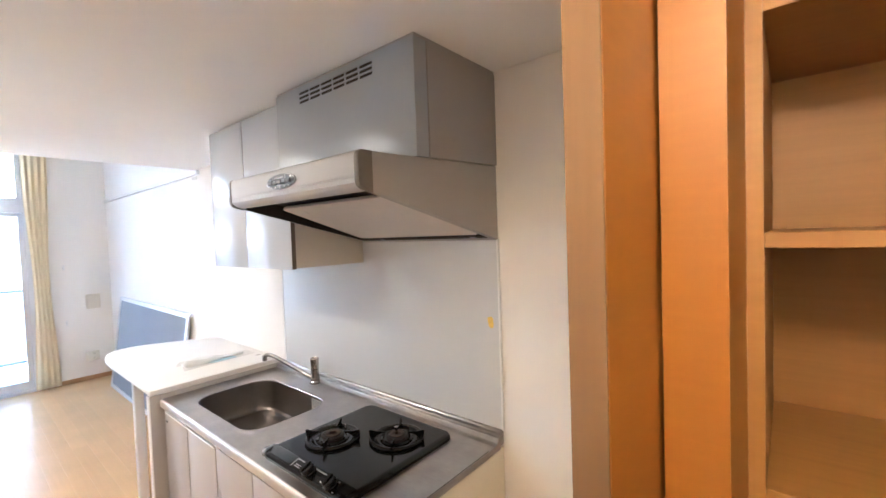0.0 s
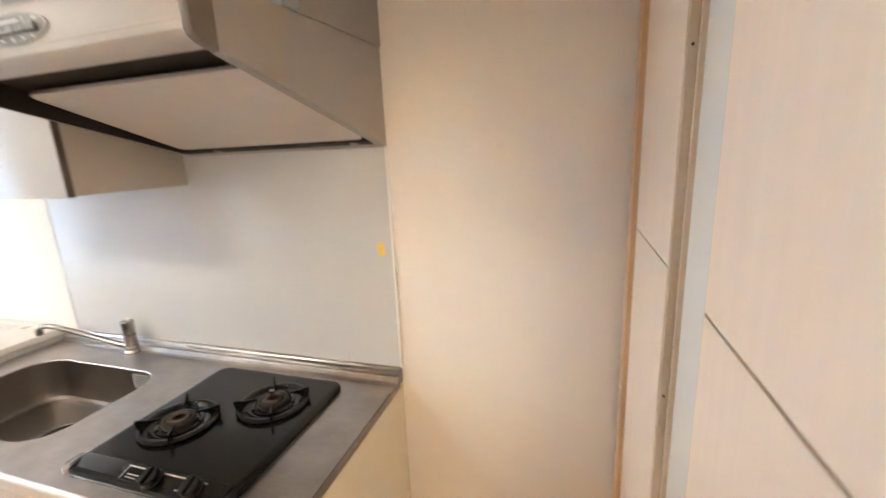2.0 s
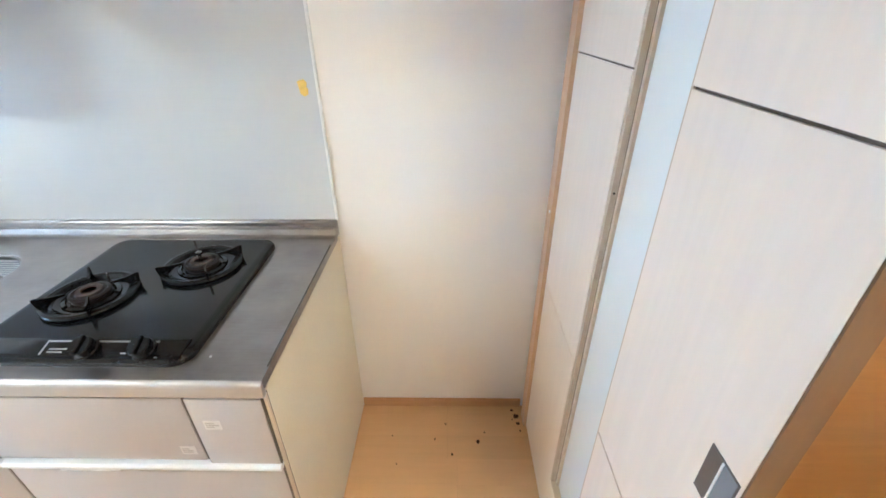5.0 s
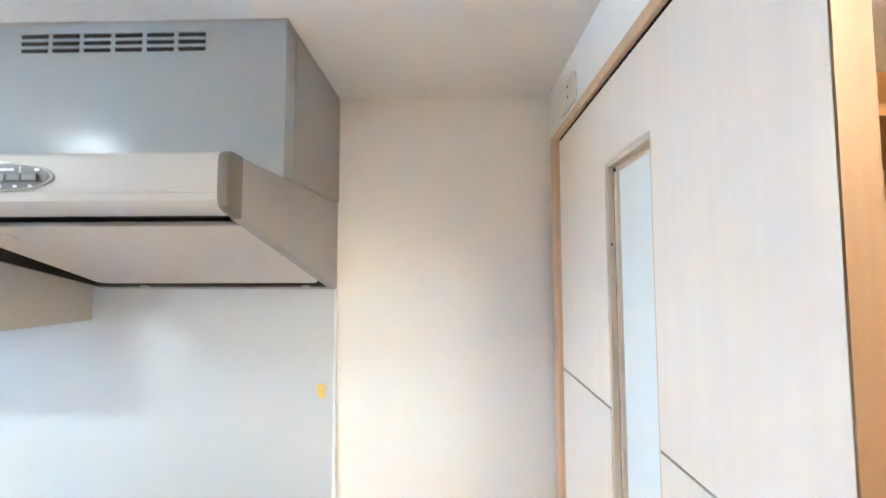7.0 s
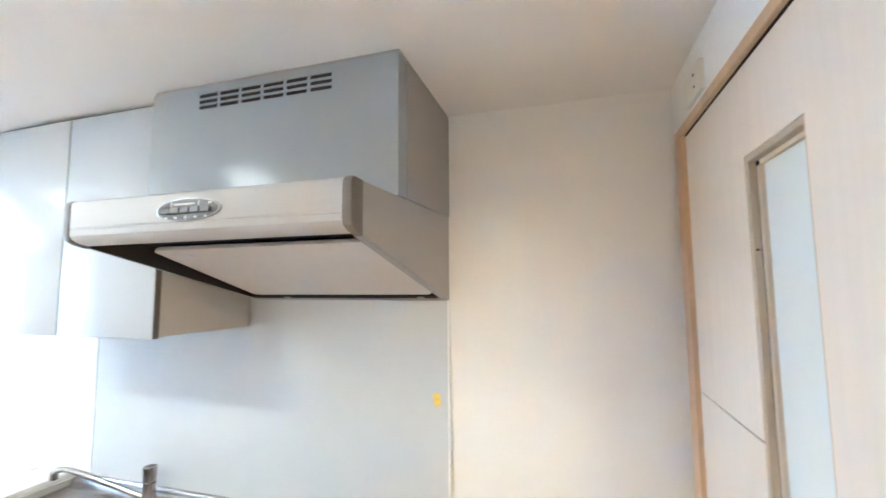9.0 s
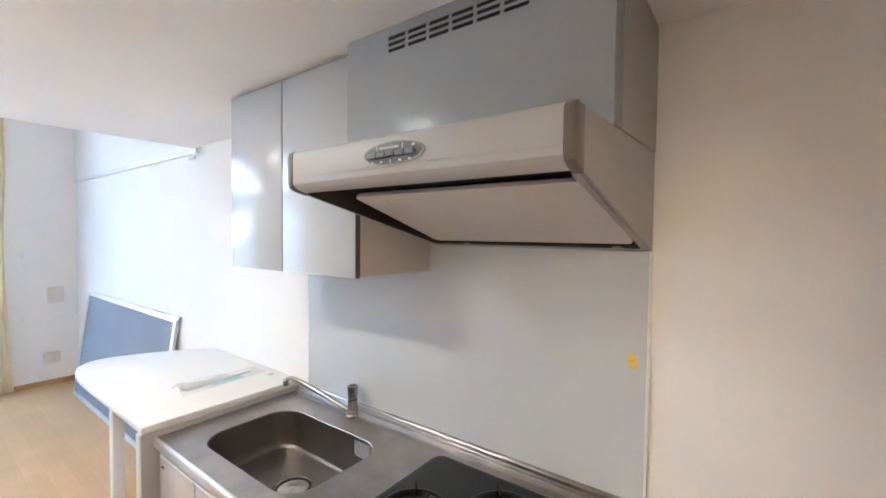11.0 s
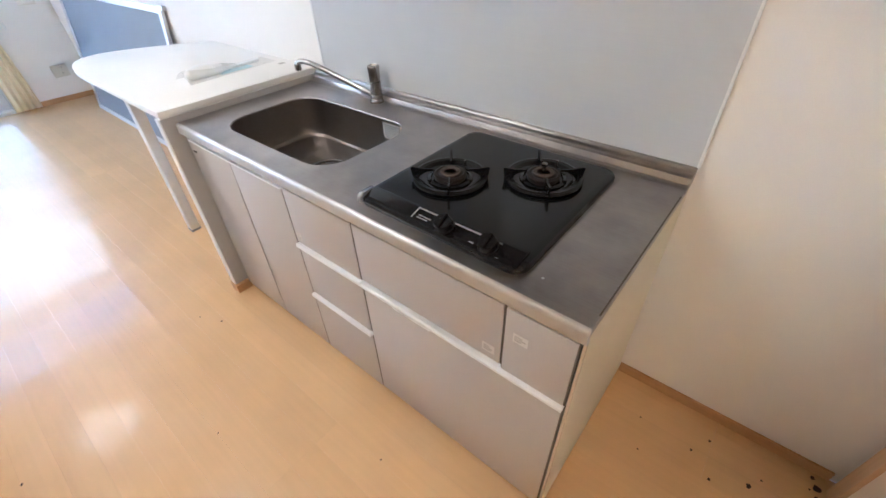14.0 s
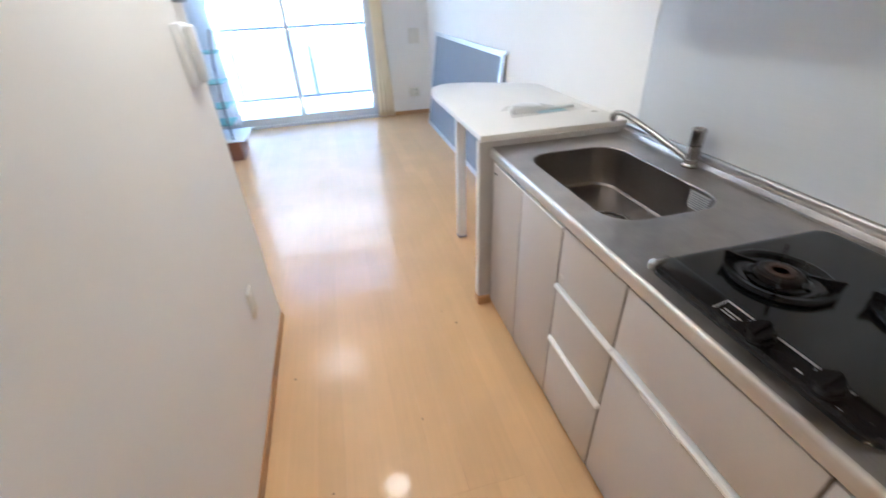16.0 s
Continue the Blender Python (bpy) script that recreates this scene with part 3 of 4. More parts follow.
part("lever", lathe([(.0200, .0), (.0215, .004), (.0225, .040), (.0240, .052), (.0235, .057), (.0150, .060), (.013, .054), (0, .054)], (-1.700, 1.386, CZ + .080)), CHROME, tap, "chrome lever cap")
part("collar", lathe([(.024, 0), (.024, .012), (.022, .014)], (-1.700, 1.386, CZ + .016)), CHROME, tap)
sp = [(-1.712, 1.382, .876), (-1.76, 1.366, .893), (-1.85, 1.336, .930), (-1.93, 1.309, .962), (-1.975, 1.294, .977), (-2.005, 1.284, .982), (-2.025, 1.278, .979), (-2.036, 1.274, .970)]
part("spout", tube(sp, .011, 16, [.0125, .012, .011, .0105, .0105, .0105, .0105, .0105]), CHROME, tap)
part("aerator", lathe([(.0125, 0), (.0132, .004), (.0132, .026), (.011, .030)], (-2.037, 1.274, .945)), CHROME, tap)


# ---- hob ----
HX0, HX1, HY0, HY1 = -1.194, -.698, .826, 1.350
hob = thing("gas_hob", ((HX0 + HX1) / 2, (HY0 + HY1) / 2, CZ), "black enamel two-burner gas hob set in the worktop", "hob")


def layered(levels, n=8):
    bm = bmesh.new()
    rings = [[bm.verts.new((x, y, l[5])) for x, y in rounded(*l[:5], n=n)] for l in levels]
    for a, b in zip(rings, rings[1:]):
        for i in range(len(a)):
            bm.faces.new((a[i], a[(i + 1) % len(a)], b[(i + 1) % len(a)], b[i]))
    bm.faces.new(rings[-1])
    bm.faces.new(rings[0][::-1])
    bmesh.ops.recalc_face_normals(bm, faces=bm.faces[:])
    return bm


part("hob_plate", layered([(HX0, HX1, HY0, HY1, .040, CZ), (HX0, HX1, HY0, HY1, .040, CZ + .010), (HX0 + .004, HX1 - .004, HY0 + .004, HY1 - .004, .038, CZ + .017), (HX0 + .012, HX1 - .012, HY0 + .012, HY1 - .012, .034, CZ + .020), (HX0 + .020, HX1 - .020, HY0 + .020, HY1 - .020, .03, CZ + .020)]), ENAMEL, hob)
strip = [(HY0 + .004, CZ + .0165), (HY0 + .010, CZ + .0185), (HY0 + .046, CZ + .0290), (HY0 + .054, CZ + .0285), (HY0 + .064, CZ + .0200)]
part("control_strip", prism(strip + [(HY0 + .064, CZ + .017), (HY0 + .004, CZ + .015)], HX0 + .018, HX1 - .016, "x", .004), ENAMEL, hob, "raised sloping black control strip")
part("corner_glint", layered([(HX0 - .001, HX0 + .022, HY0 - .001, HY0 + .058, .011, CZ + .002), (HX0 - .001, HX0 + .022, HY0 - .001, HY0 + .058, .011, CZ + .018), (HX0 + .006, HX0 + .018, HY0 + .008, HY0 + .050, .006, CZ + .0275)]), GLINT, hob, "silver corner piece, its glint put into the colour")
on = lambda y: CZ + .0187 + (y - .010) * .0105 / .036      # height of the strip, y from the hob's front
mark = lambda x0, x1, y0, y1: prism([(HY0 + y0, on(y0) - .002), (HY0 + y1, on(y1) - .002), (HY0 + y1, on(y1) + .0005), (HY0 + y0, on(y0) + .0005)], x0, x1, "x")
part("legend_line", mark(-1.012, -.772, .0425, .0460), INK, hob, "fine silver line along the control strip", smooth=False)
part("legend_frame", mark(-1.012, -1.0085, .012, .0425), INK, hob, "silver frame side of the legend", smooth=False)
for x0, x1, y0, y1 in ((-.998, -.966, .018, .0205), (-.998, -.960, .025, .0275), (-.952, -.934, .036, .039), (-.828, -.812, .036, .039), (-.842, -.830, .016, .0185), (-.768, -.760, .008, .012)):
    part("legend_print", mark(x0, x1, y0, y1), INK, hob, smooth=False)
KNOBTILT = Matrix.Rotation(radians(24), 3, "X")


def knob_part(name, bm, at, parent, label=""):
    bmesh.ops.rotate(bm, cent=at, matrix=KNOBTILT, verts=bm.verts[:])
    return part(name, bm, IRON, parent, label)


for x in (-.916, -.795):
    at = (x, HY0 + .026, CZ + .0215)
    k = knob_part("knob", lathe([(.0250, 0), (.0250, .008), (.0228, .011), (.0218, .024), (.0195, .027), (0, .027)], at), at, hob, "black control knob")
    knob_part("pointer", box(x - .0045, x + .0045, at[1] - .021, at[1] + .021, at[2] + .024, at[2] + .033, .002), at, k)


def burner(x, y, r, parent, pin):
    """Grate ring with four upright fins over a burner head."""
    z = CZ + .020
    part("drip_ring", lathe([(r * .93, 0), (r * .95, .003), (r * .88, .005), (r * .62, .002), (r * .58, .0005), (r * .5, 0)], (x, y, z), 40), ENAMEL, parent)
    part("grate_ring", lathe([(r, .002), (r + .003, .007), (r + .001, .011), (r - .006, .013), (r - .016, .011), (r - .024, .004), (r - .018, .002)], (x, y, z), 44), IRON, parent, "cast-iron grate ring")
    c = Vector((x, y, z))
    for k in range(4):
        a = radians(90 * k + 36)
        d, s = Vector((math.cos(a), math.sin(a), 0)), Vector((-math.sin(a), math.cos(a), 0)) * .0024
        pts = [(r * .44, .0235), (r * .46, .028), (r * .78, .030), (r * 1.02, .035), (r * 1.06, .033), (r * 1.02, .006), (r * .80, .008), (r * .74, .014), (r * .62, .021)]
        bm = bmesh.new()
        f = bm.faces.new([bm.verts.new(c + d * u + Vector((0, 0, w)) - s) for u, w in pts])
        g = bmesh.ops.extrude_face_region(bm, geom=[f])
        bmesh.ops.translate(bm, vec=2 * s, verts=[v for v in g["geom"] if isinstance(v, bmesh.types.BMVert)])
        bmesh.ops.recalc_face_normals(bm, faces=bm.faces[:])
        part("grate_prong", bm, IRON, parent, smooth=False)
    part("burner_tray", lathe([(r * .60, 0), (r * .61, .004), (r * .52, .007), (r * .50, .003), (.043, .002)], (x, y, z), 36), ENAMEL, parent, "black inner tray")
    head = part("burner_head", lathe([(.042, 0), (.042, .010), (.045, .012), (.045, .016), (.038, .0185), (.036, .0165), (.031, .0165), (.029, .0205), (.018, .0215), (.015, .016), (0, .016)], (x, y, z), 36), BURNER, parent, "brown-burnt burner head")
    part("burner_cap", lathe([(.0285, .0195), (.0275, .0225), (.0175, .0225), (.0165, .0195)], (x, y, z), 32), BURNT, head, "worn tan cap ring")
    part("spark_pin", lathe([(.0022, 0), (.0022, .034), (.001, .038)], (x + .012, y + .052, z), 8), CHROME, parent)
    if pin:
        part("sensor", lathe([(.005, 0), (.005, .026), (.008, .028), (.008, .034), (.004, .036)], (x, y, z + .012), 14), CHROME, parent, "temperature sensor")


burner(-1.050, 1.040, .101, hob, False)
burner(-.846, 1.184, .101, hob, True)

# ---- range hood ----
hood = thing("range_hood", (-.90, 1.2, 1.616), "silver-grey range hood with champagne front lip, fixed over the hob", "range hood")
UX0, UX1, UY = -1.303, -.526, 1.014
part("upper_box", prism([(UY, 1.8735), (UY + .055, 1.8755), (UY + .055, 2.222), (UY, 2.222)], UX0, UX1 - .0015, "x", .001, 1), HOODPAINT, hood, "silver painted front of the hood box")
part("upper_side", prism([(UY + .0565, 1.8757), (NORTH - .001, 1.8890), (NORTH - .001, 2.222), (UY + .0565, 2.222)], UX0, UX1, "x", .001, 1), HOODSIDE, hood, smooth=False)
for i in range(6):
    for j in range(3):
        xa = -1.130 + i * .0718
        za = 2.158 + j * .0165
        part("vent_slot", prism([(xa + .002 - .001 * j, za), (xa + .060, za), (xa + .062, za + .002), (xa + .062, za + .0085), (xa + .003, za + .0085), (xa, za + .006)], UY - .0006, UY + .0002, "y"), DARK, hood, smooth=False)
        part("vent_lip", box(xa, xa + .062, UY - .004, UY - .0003, za + .0083, za + .0113), HOODPAINT, hood, smooth=False)
CX0, CX1 = -1.276, -.527
side = [(.822, 1.766), (.842, 1.760), (1.438, 1.616), (1.438, 1.886), (.822, 1.864)]
for a in (CX0, CX1 - .008):
    part("canopy_side", prism(side, a, a + .008, "x", .0015), HOODSIDE, hood, "taupe painted canopy side")
part("canopy_top", prism([(.822, 1.856), (1.438, 1.878), (1.438, 1.886), (.822, 1.864)], CX0 + .008, CX1 - .008, "x"), HOODPAINT, hood, smooth=False)
liprof = [(.822, 1.864), (.804, 1.864), (.799, 1.860), (.7965, 1.850), (.7965, 1.800), (.7975, 1.7985), (.7975, 1.796), (.7965, 1.7945), (.7970, 1.782), (.803, 1.774), (.815, 1.767), (.835, 1.762), (.850, 1.766), (.850, 1.778), (.822, 1.780)]
part("front_lip", prism(liprof, CX0 + .020, CX1 - .018, "x"), LIP, hood, "champagne brushed-aluminium front lip")
capprof = [(.842, 1.866), (.806, 1.866), (.798, 1.860), (.7945, 1.850), (.7945, 1.786), (.799, 1.773), (.812, 1.765), (.842, 1.757)]
for a in (CX0 - .001, CX1 - .019):
    part("end_cap", prism(capprof, a, a + .0200, "x", .003, 2), CAP, hood, "brown-grey plastic end cap")
# Black slab, sheet and strip stand in for shade under the canopy.
part("inner_tray", prism([(.850, 1.815), (1.405, 1.668), (1.405, 1.720), (.850, 1.840)], CX0 + .009, CX1 - .009, "x"), DARK, hood, "near-black slab for the shade inside the hood", smooth=False)
slope = (1.616 - 1.760) / (1.438 - .842)
zz = lambda y: 1.760 + slope * (y - .842)
part("back_rim", prism([(1.405, zz(1.405) - .001), (1.438, zz(1.438) - .001), (1.438, zz(1.438) + .03), (1.405, zz(1.405) + .02)], CX0 + .009, CX1 - .009, "x"), HOODSIDE, hood, smooth=False)
part("side_liner", prism([(.850, zz(.850) + .0005), (1.405, zz(1.405) + .0005), (1.405, zz(1.405) + .06), (.850, zz(.850) + .06)], CX0 + .0085, CX0 + .018, "x"), DARK, hood, "near-black sheet for the shade on the hood's inner side", smooth=False)
part("back_gap", prism([(1.380, zz(1.380) - .0005), (1.4045, zz(1.4045) - .0015), (1.4045, zz(1.4045) + .02), (1.380, zz(1.380) + .02)], CX0 + .020, CX1 - .026, "x"), DARK, hood, "near-black strip for the shade behind the baffle plate", smooth=False)
part("side_rim", prism([(.850, zz(.850)), (1.405, zz(1.405)), (1.405, zz(1.405) + .012), (.850, zz(.850) + .012)], CX1 - .024, CX1 - .009, "x"), HOODSIDE, hood, smooth=False)
ang = math.atan(slope)
plate = layered([(-1.222, -.558, -.206, .206, .022, 0), (-1.222, -.558, -.206, .206, .022, .008), (-1.216, -.564, -.200, .200, .018, .014)])
tilt = math.atan2(-.125, .393)
bmesh.ops.rotate(plate, cent=(0, 0, 0), matrix=Matrix.Rotation(tilt, 3, "X"), verts=plate.verts[:])
bmesh.ops.translate(plate, vec=(0, 1.164, 1.698), verts=plate.verts[:])
rect = part("baffle_plate", plate, PLATE, hood, "off-white removable baffle plate")
pz = lambda y: 1.698 - .318 * (y - 1.164)
part("latch_label", prism([(1.000, pz(1.000) - .0012), (1.030, pz(1.030) - .0012), (1.030, pz(1.030) + .002), (1.000, pz(1.000) + .002)], -1.195, -1.125, "x"), LABEL, rect, smooth=False)
for x in (-1.12, -.62):
    part("clip", prism([(1.385, zz(1.385) - .003), (1.398, zz(1.398) - .003), (1.398, zz(1.398) + .004), (1.385, zz(1.385) + .004)], x, x + .022, "x"), HOODPAINT, hood, smooth=False)
ctrl = part("control_oval", prism(disc(-.905, 1.823, .086, 40, .285), .7935, .7975, "y", .001), RIM, hood, "oval chrome-rimmed control panel")
part("oval_face", prism(disc(-.905, 1.823, .079, 40, .275), .7925, .7937, "y"), OVAL, ctrl, smooth=False)
for i in range(5):
    part("button", box(-.972 + i * .0262, -.9475 + i * .0262, .787, .793, 1.815, 1.827, .0012), KEYPLASTIC, ctrl)
marks = [(-.940, -.885, 1.8325, 1.8365), (-.948, -.9455, 1.829, 1.840), (-.876, -.8735, 1.829, 1.840), (-.850, -.842, 1.832, 1.836), (-.909, -.9065, 1.801, 1.811)]
marks += [(-.964 + i * .0262, -.957 + i * .0262, 1.8045, 1.8085) for i in range(5)]
for a, b, c, d in marks:
    part("print_mark", box(a, b, .7921, .7926, c, d), LABEL, ctrl, smooth=False)

# ---- wall cabinets ----
wcab = thing("wall_cabinet", (-1.70, 1.25, 1.515), "glossy pale-grey two-door wall cabinet reaching the ceiling", "cabinet")
part("carcass", box(-2.090, -1.312, 1.075, NORTH - .001, 1.517, 2.224), TAUPE, wcab, smooth=False)
for a, b in ((-2.092, -1.714), (-1.714, -1.310)):
    d = part("door", box(a + .0015, b - .0030, 1.055, 1.074, 1.513, 2.219, .003, 2), GLOSS, wcab, "high-gloss pale grey door")
    # Dark strip paints the shade in the gap beside the door.
    part("edge_band", box(b - .0030, b - .0003, 1.057, 1.075, 1.514, 2.218), EDGE, d, smooth=False)
solid("sealant_bead", box(UX0 + .004, UX1 - .002, UY + .004, NORTH - .004, 2.2222, 2.2325), HOODSIDE, "grey sealant bead between hood and ceiling", "sealant", smooth=False)

# ---- table on the unit's end ----
table = thing("counter_table", (-2.75, 1.1, 0), "white D-ended breakfast table fixed to the kitchen unit", "table")
outline = [(-2.166, .740), (-2.166, NORTH - .002), (-3.105, NORTH - .002)]
for i in range(9):
    t = i / 8
    p0, p1, p2 = Vector((-3.105, NORTH - .002)), Vector((-3.30, 1.20)), Vector((-3.372, .985))
    outline.append(tuple((1 - t) ** 2 * p0 + 2 * t * (1 - t) * p1 + t * t * p2))
for i in range(1, 9):
    t = i / 8
    p0, p1, p2 = Vector((-3.372, .985)), Vector((-3.43, .742)), Vector((-2.98, .742))
    outline.append(tuple((1 - t) ** 2 * p0 + 2 * t * (1 - t) * p1 + t * t * p2))
part("table_top", prism(outline[::-1], .876, .902, "z", .003, 2), WHITE, table, "white laminate top with rounded end")
part("end_panel", box(-2.203, -2.166, .733, NORTH - .002, .050, .875, .002), WHITE, table)
part("panel_face", box(-2.1655, -2.1635, .738, NORTH - .004, .050, .874), GREYMEL, table, smooth=False)
part("plinth_block", box(-2.206, -2.150, .728, .800, .001, .050, .002), BASE, table, "brown wooden plinth block")
leg = part("leg", box(-2.914, -2.862, .832, .884, .010, .8755, .006, 2), WHITE, table, "white square table leg")
part("foot_cap", box(-2.916, -2.860, .830, .886, .0005, .0100, .002), GREYPL, leg)
solid("table_mark", box(-2.360, -2.335, 1.370, 1.400, .9022, .9028), DARKINK, "small grey mark on the table top", "mark", smooth=False)

# bagged brush on the table
pack = thing("bagged_brush", (-2.46, 1.17, .902), "white cleaning brush in a clear bag with blue card", "brush")
part("brush_head", tube([(-2.452, .985, .920), (-2.450, 1.000, .924), (-2.447, 1.045, .928), (-2.445, 1.095, .926), (-2.446, 1.140, .921), (-2.448, 1.165, .917)], .02, 18, [.010, .024, .029, .027, .018, .009]), WPLASTIC, pack, "white padded head")
part("handle", tube([(-2.448, 1.160, .915), (-2.456, 1.25, .913), (-2.475, 1.34, .911)], .008, 12), WPLASTIC, pack)
part("card", prism([(-2.492, 1.125), (-2.500, 1.270), (-2.415, 1.275), (-2.410, 1.120)], .9035, .9050, "z"), BLUE, pack, "pale blue card", smooth=False)
bm = bmesh.new()
grid = [[bm.verts.new((-2.515 + .140 * u - .03 * v, .965 + .43 * v, .9038 + .058 * math.sin(math.pi * u) * (1 - .80 * v) * math.sin(math.pi * min(1, .22 + v)) + .004 * noise.noise((9 * u, 14 * v, 0)) * math.sin(math.pi * u))) for v in [j / 18 for j in range(19)]] for u in [i / 12 for i in range(13)]]
for i in range(12):
    for j in range(18):
        bm.faces.new((grid[i][j], grid[i + 1][j], grid[i + 1][j + 1], grid[i][j + 1]))
bag = part("bag", bm, BAG, pack, "crumpled clear plastic bag")

# ---- room: things on the walls ----
screen = thing("window_screen", (-4.72, 1.36, 0), "grey mesh insect screen in an aluminium frame, leaning on its side", "window screen")


def lean(x0, x1, s0, s1, t0, t1, bev=.001):
    """A bar in the leaning plane: s runs up the slope, t off it."""
    bm = box(x0, x1, t0, t1, s0, s1, bev)
    bmesh.ops.rotate(bm, cent=(0, 0, 0), matrix=Matrix.Rotation(-math.atan(.145 / 1.035), 3, "X"), verts=bm.verts[:])
    bmesh.ops.translate(bm, vec=(0, 1.285, .003), verts=bm.verts[:])
    return bm


SCL = 1.043
for a, b, c, d in ((-5.80, -3.64, 0, .04), (-5.80, -3.64, SCL - .04, SCL), (-5.80, -5.76, .04, SCL - .04), (-3.68, -3.64, .04, SCL - .04)):
    part("frame_bar", lean(a, b, c, d, -.011, .011), ALU, screen, "pale aluminium frame bar")
part("mesh_net", lean(-5.76, -3.68, .04, SCL - .04, -.002, .002, 0), MESH, screen, "dark grey insect net", smooth=False)
part("corner_hook", lean(-3.66, -3.60, SCL - .02, SCL + .006, -.012, .012), ALU, screen)

railing = thing("picture_rail", (-4.9, NORTH, 2.19), "white metal picture rail along the room wall", "rail")
part("rail_bar", box(-6.345, -3.33, NORTH - .022, NORTH - .0005, 2.188, 2.220, .003), WHITE, railing)
part("rail_end", box(-3.33, -3.305, NORTH - .024, NORTH - .0005, 2.186, 2.222, .003), WPLASTIC, railing)
part("rail_tag", box(-3.46, -3.36, NORTH - .006, NORTH - .0005, 2.155, 2.178), LABEL, railing, smooth=False)


def wall_plate(name, y0, y1, z0, z1, label, holes=False):
    p = thing(name, (WEST, (y0 + y1) / 2, z0), label, name.split("_")[-1])
    part("cover", box(WEST, WEST + .010, y0, y1, z0, z1, .003, 2), PLASTIC, p)
    if holes:
        for k in (0, 1):
            part("socket", box(WEST + .0098, WEST + .0108, y0 + .065, y0 + .10, z0 + .018 + .05 * k, z0 + .05 + .05 * k), PLASTIC, p, smooth=False)
            for q in (.074, .088):
                part("pin_hole", box(WEST + .0106, WEST + .0112, y0 + q, y0 + q + .003, z0 + .027 + .05 * k, z0 + .041 + .05 * k), DARK, p, smooth=False)
    else:
        part("inner_lid", box(WEST + .0098, WEST + .013, y0 + .012, y1 - .012, z0 + .012, z1 - .012, .002), PLASTIC, p)
    return p


wall_plate("blank_plate", 1.190, 1.330, .875, 1.055, "cream square cover plate on the window wall")
wall_plate("outlet_plate", 1.155, 1.290, .230, .345, "cream double power outlet above the baseboard", True)
for z in (.735, 1.40):
    hook = solid("curtain_hook", join(box(WEST, WEST + .006, .995, 1.015, z - .03, z + .03, .002), box(WEST + .006, WEST + .03, 1.0, 1.01, z - .012, z - .004, .002), box(WEST + .024, WEST + .03, 1.0, 1.01, z - .004, z + .016, .002)), WPLASTIC, "small white curtain tie-back hook on the wall", "hook", "tie-back hooks")

vent = thing("wall_socket", (EAST, 1.215, 2.075), "cream flat socket plate above the door head", "socket")
part("cover", box(EAST - .012, EAST, 1.150, 1.280, 2.095, 2.168, .003, 2), PLASTIC, vent)
for z in (2.118, 2.146):
    part("pin_hole", prism(disc(1.190, z, .004, 8), EAST - .0128, EAST - .0118, "x"), DARK, vent, smooth=False)

sw = thing("low_outlet", (-1.96, SOUTH, .35), "cream outlet plate low on the corridor wall", "outlet")
part("cover", box(-1.995, -1.925, SOUTH, SOUTH + .010, .350, .470, .003, 2), PLASTIC, sw)
part("socket", box(-1.975, -1.945, SOUTH + .0098, SOUTH + .0115, .380, .440), PLASTIC, sw, smooth=False)
inter = thing("intercom", (-2.17, SOUTH, 1.20), "white wall intercom handset near the wall's corner", "intercom")
part("base", box(-2.220, -2.120, SOUTH, SOUTH + .022, 1.190, 1.375, .005, 2), WPLASTIC, inter)
part("handset", box(-2.213, -2.167, SOUTH + .0222, SOUTH + .050, 1.195, 1.370, .010, 3), WPLASTIC, inter)
remote = solid("remote_holder", box(-2.300, -2.225, SOUTH, SOUTH + .028, 1.43, 1.60, .005, 2), GREYPL, "dark grey remote control in its wall holder", "remote")

# ---- balcony window ----
win = thing("window_1", (WEST - .08, -.28, 0), "tall aluminium balcony window with sliding panes and transom", "window", kind="structure")
WX0, WX1 = WEST - .11, WEST - .03
part("window_sill", box(WX0 - .04, WEST + .004, WY0, WY1, -.003, .030, .003), ALU, win, "aluminium threshold rail")
for y0, y1 in ((WY0, WY0 + .04), (WY1 - .04, WY1)):
    part("window_frame", box(WX0, WX1, y0, y1, .030, WZ1, .002), ALU, win)
part("window_frame", box(WX0, WX1, WY0 + .04, WY1 - .04, WZ1 - .04, WZ1, .002), ALU, win)
part("transom", box(WX0 - .01, WX1 + .01, WY0 + .04, WY1 - .04, 2.055, 2.135, .002), ALU, win, "grey aluminium transom bar")
YM = -.27
for y0, y1, x in ((WY0 + .04, YM + .03, WX1 - .035), (YM - .03, WY1 - .04, WX0 + .01)):
    for z0, z1 in ((.032, 2.053), (2.137, WZ1 - .042)):
        s = part("sash", join(box(x, x + .025, y0, y0 + .045, z0, z1), box(x, x + .025, y1 - .045, y1, z0, z1), box(x, x + .025, y0 + .045, y1 - .045, z0, z0 + .085), box(x, x + .025, y0 + .045, y1 - .045, z1 - .04, z1)), ALU, win, smooth=False)
        pane = part("pane", box(x + .010, x + .015, y0 + .046, y1 - .046, z0 + .086, z1 - .041), GLASS, s, smooth=False)
        pane.visible_shadow = False


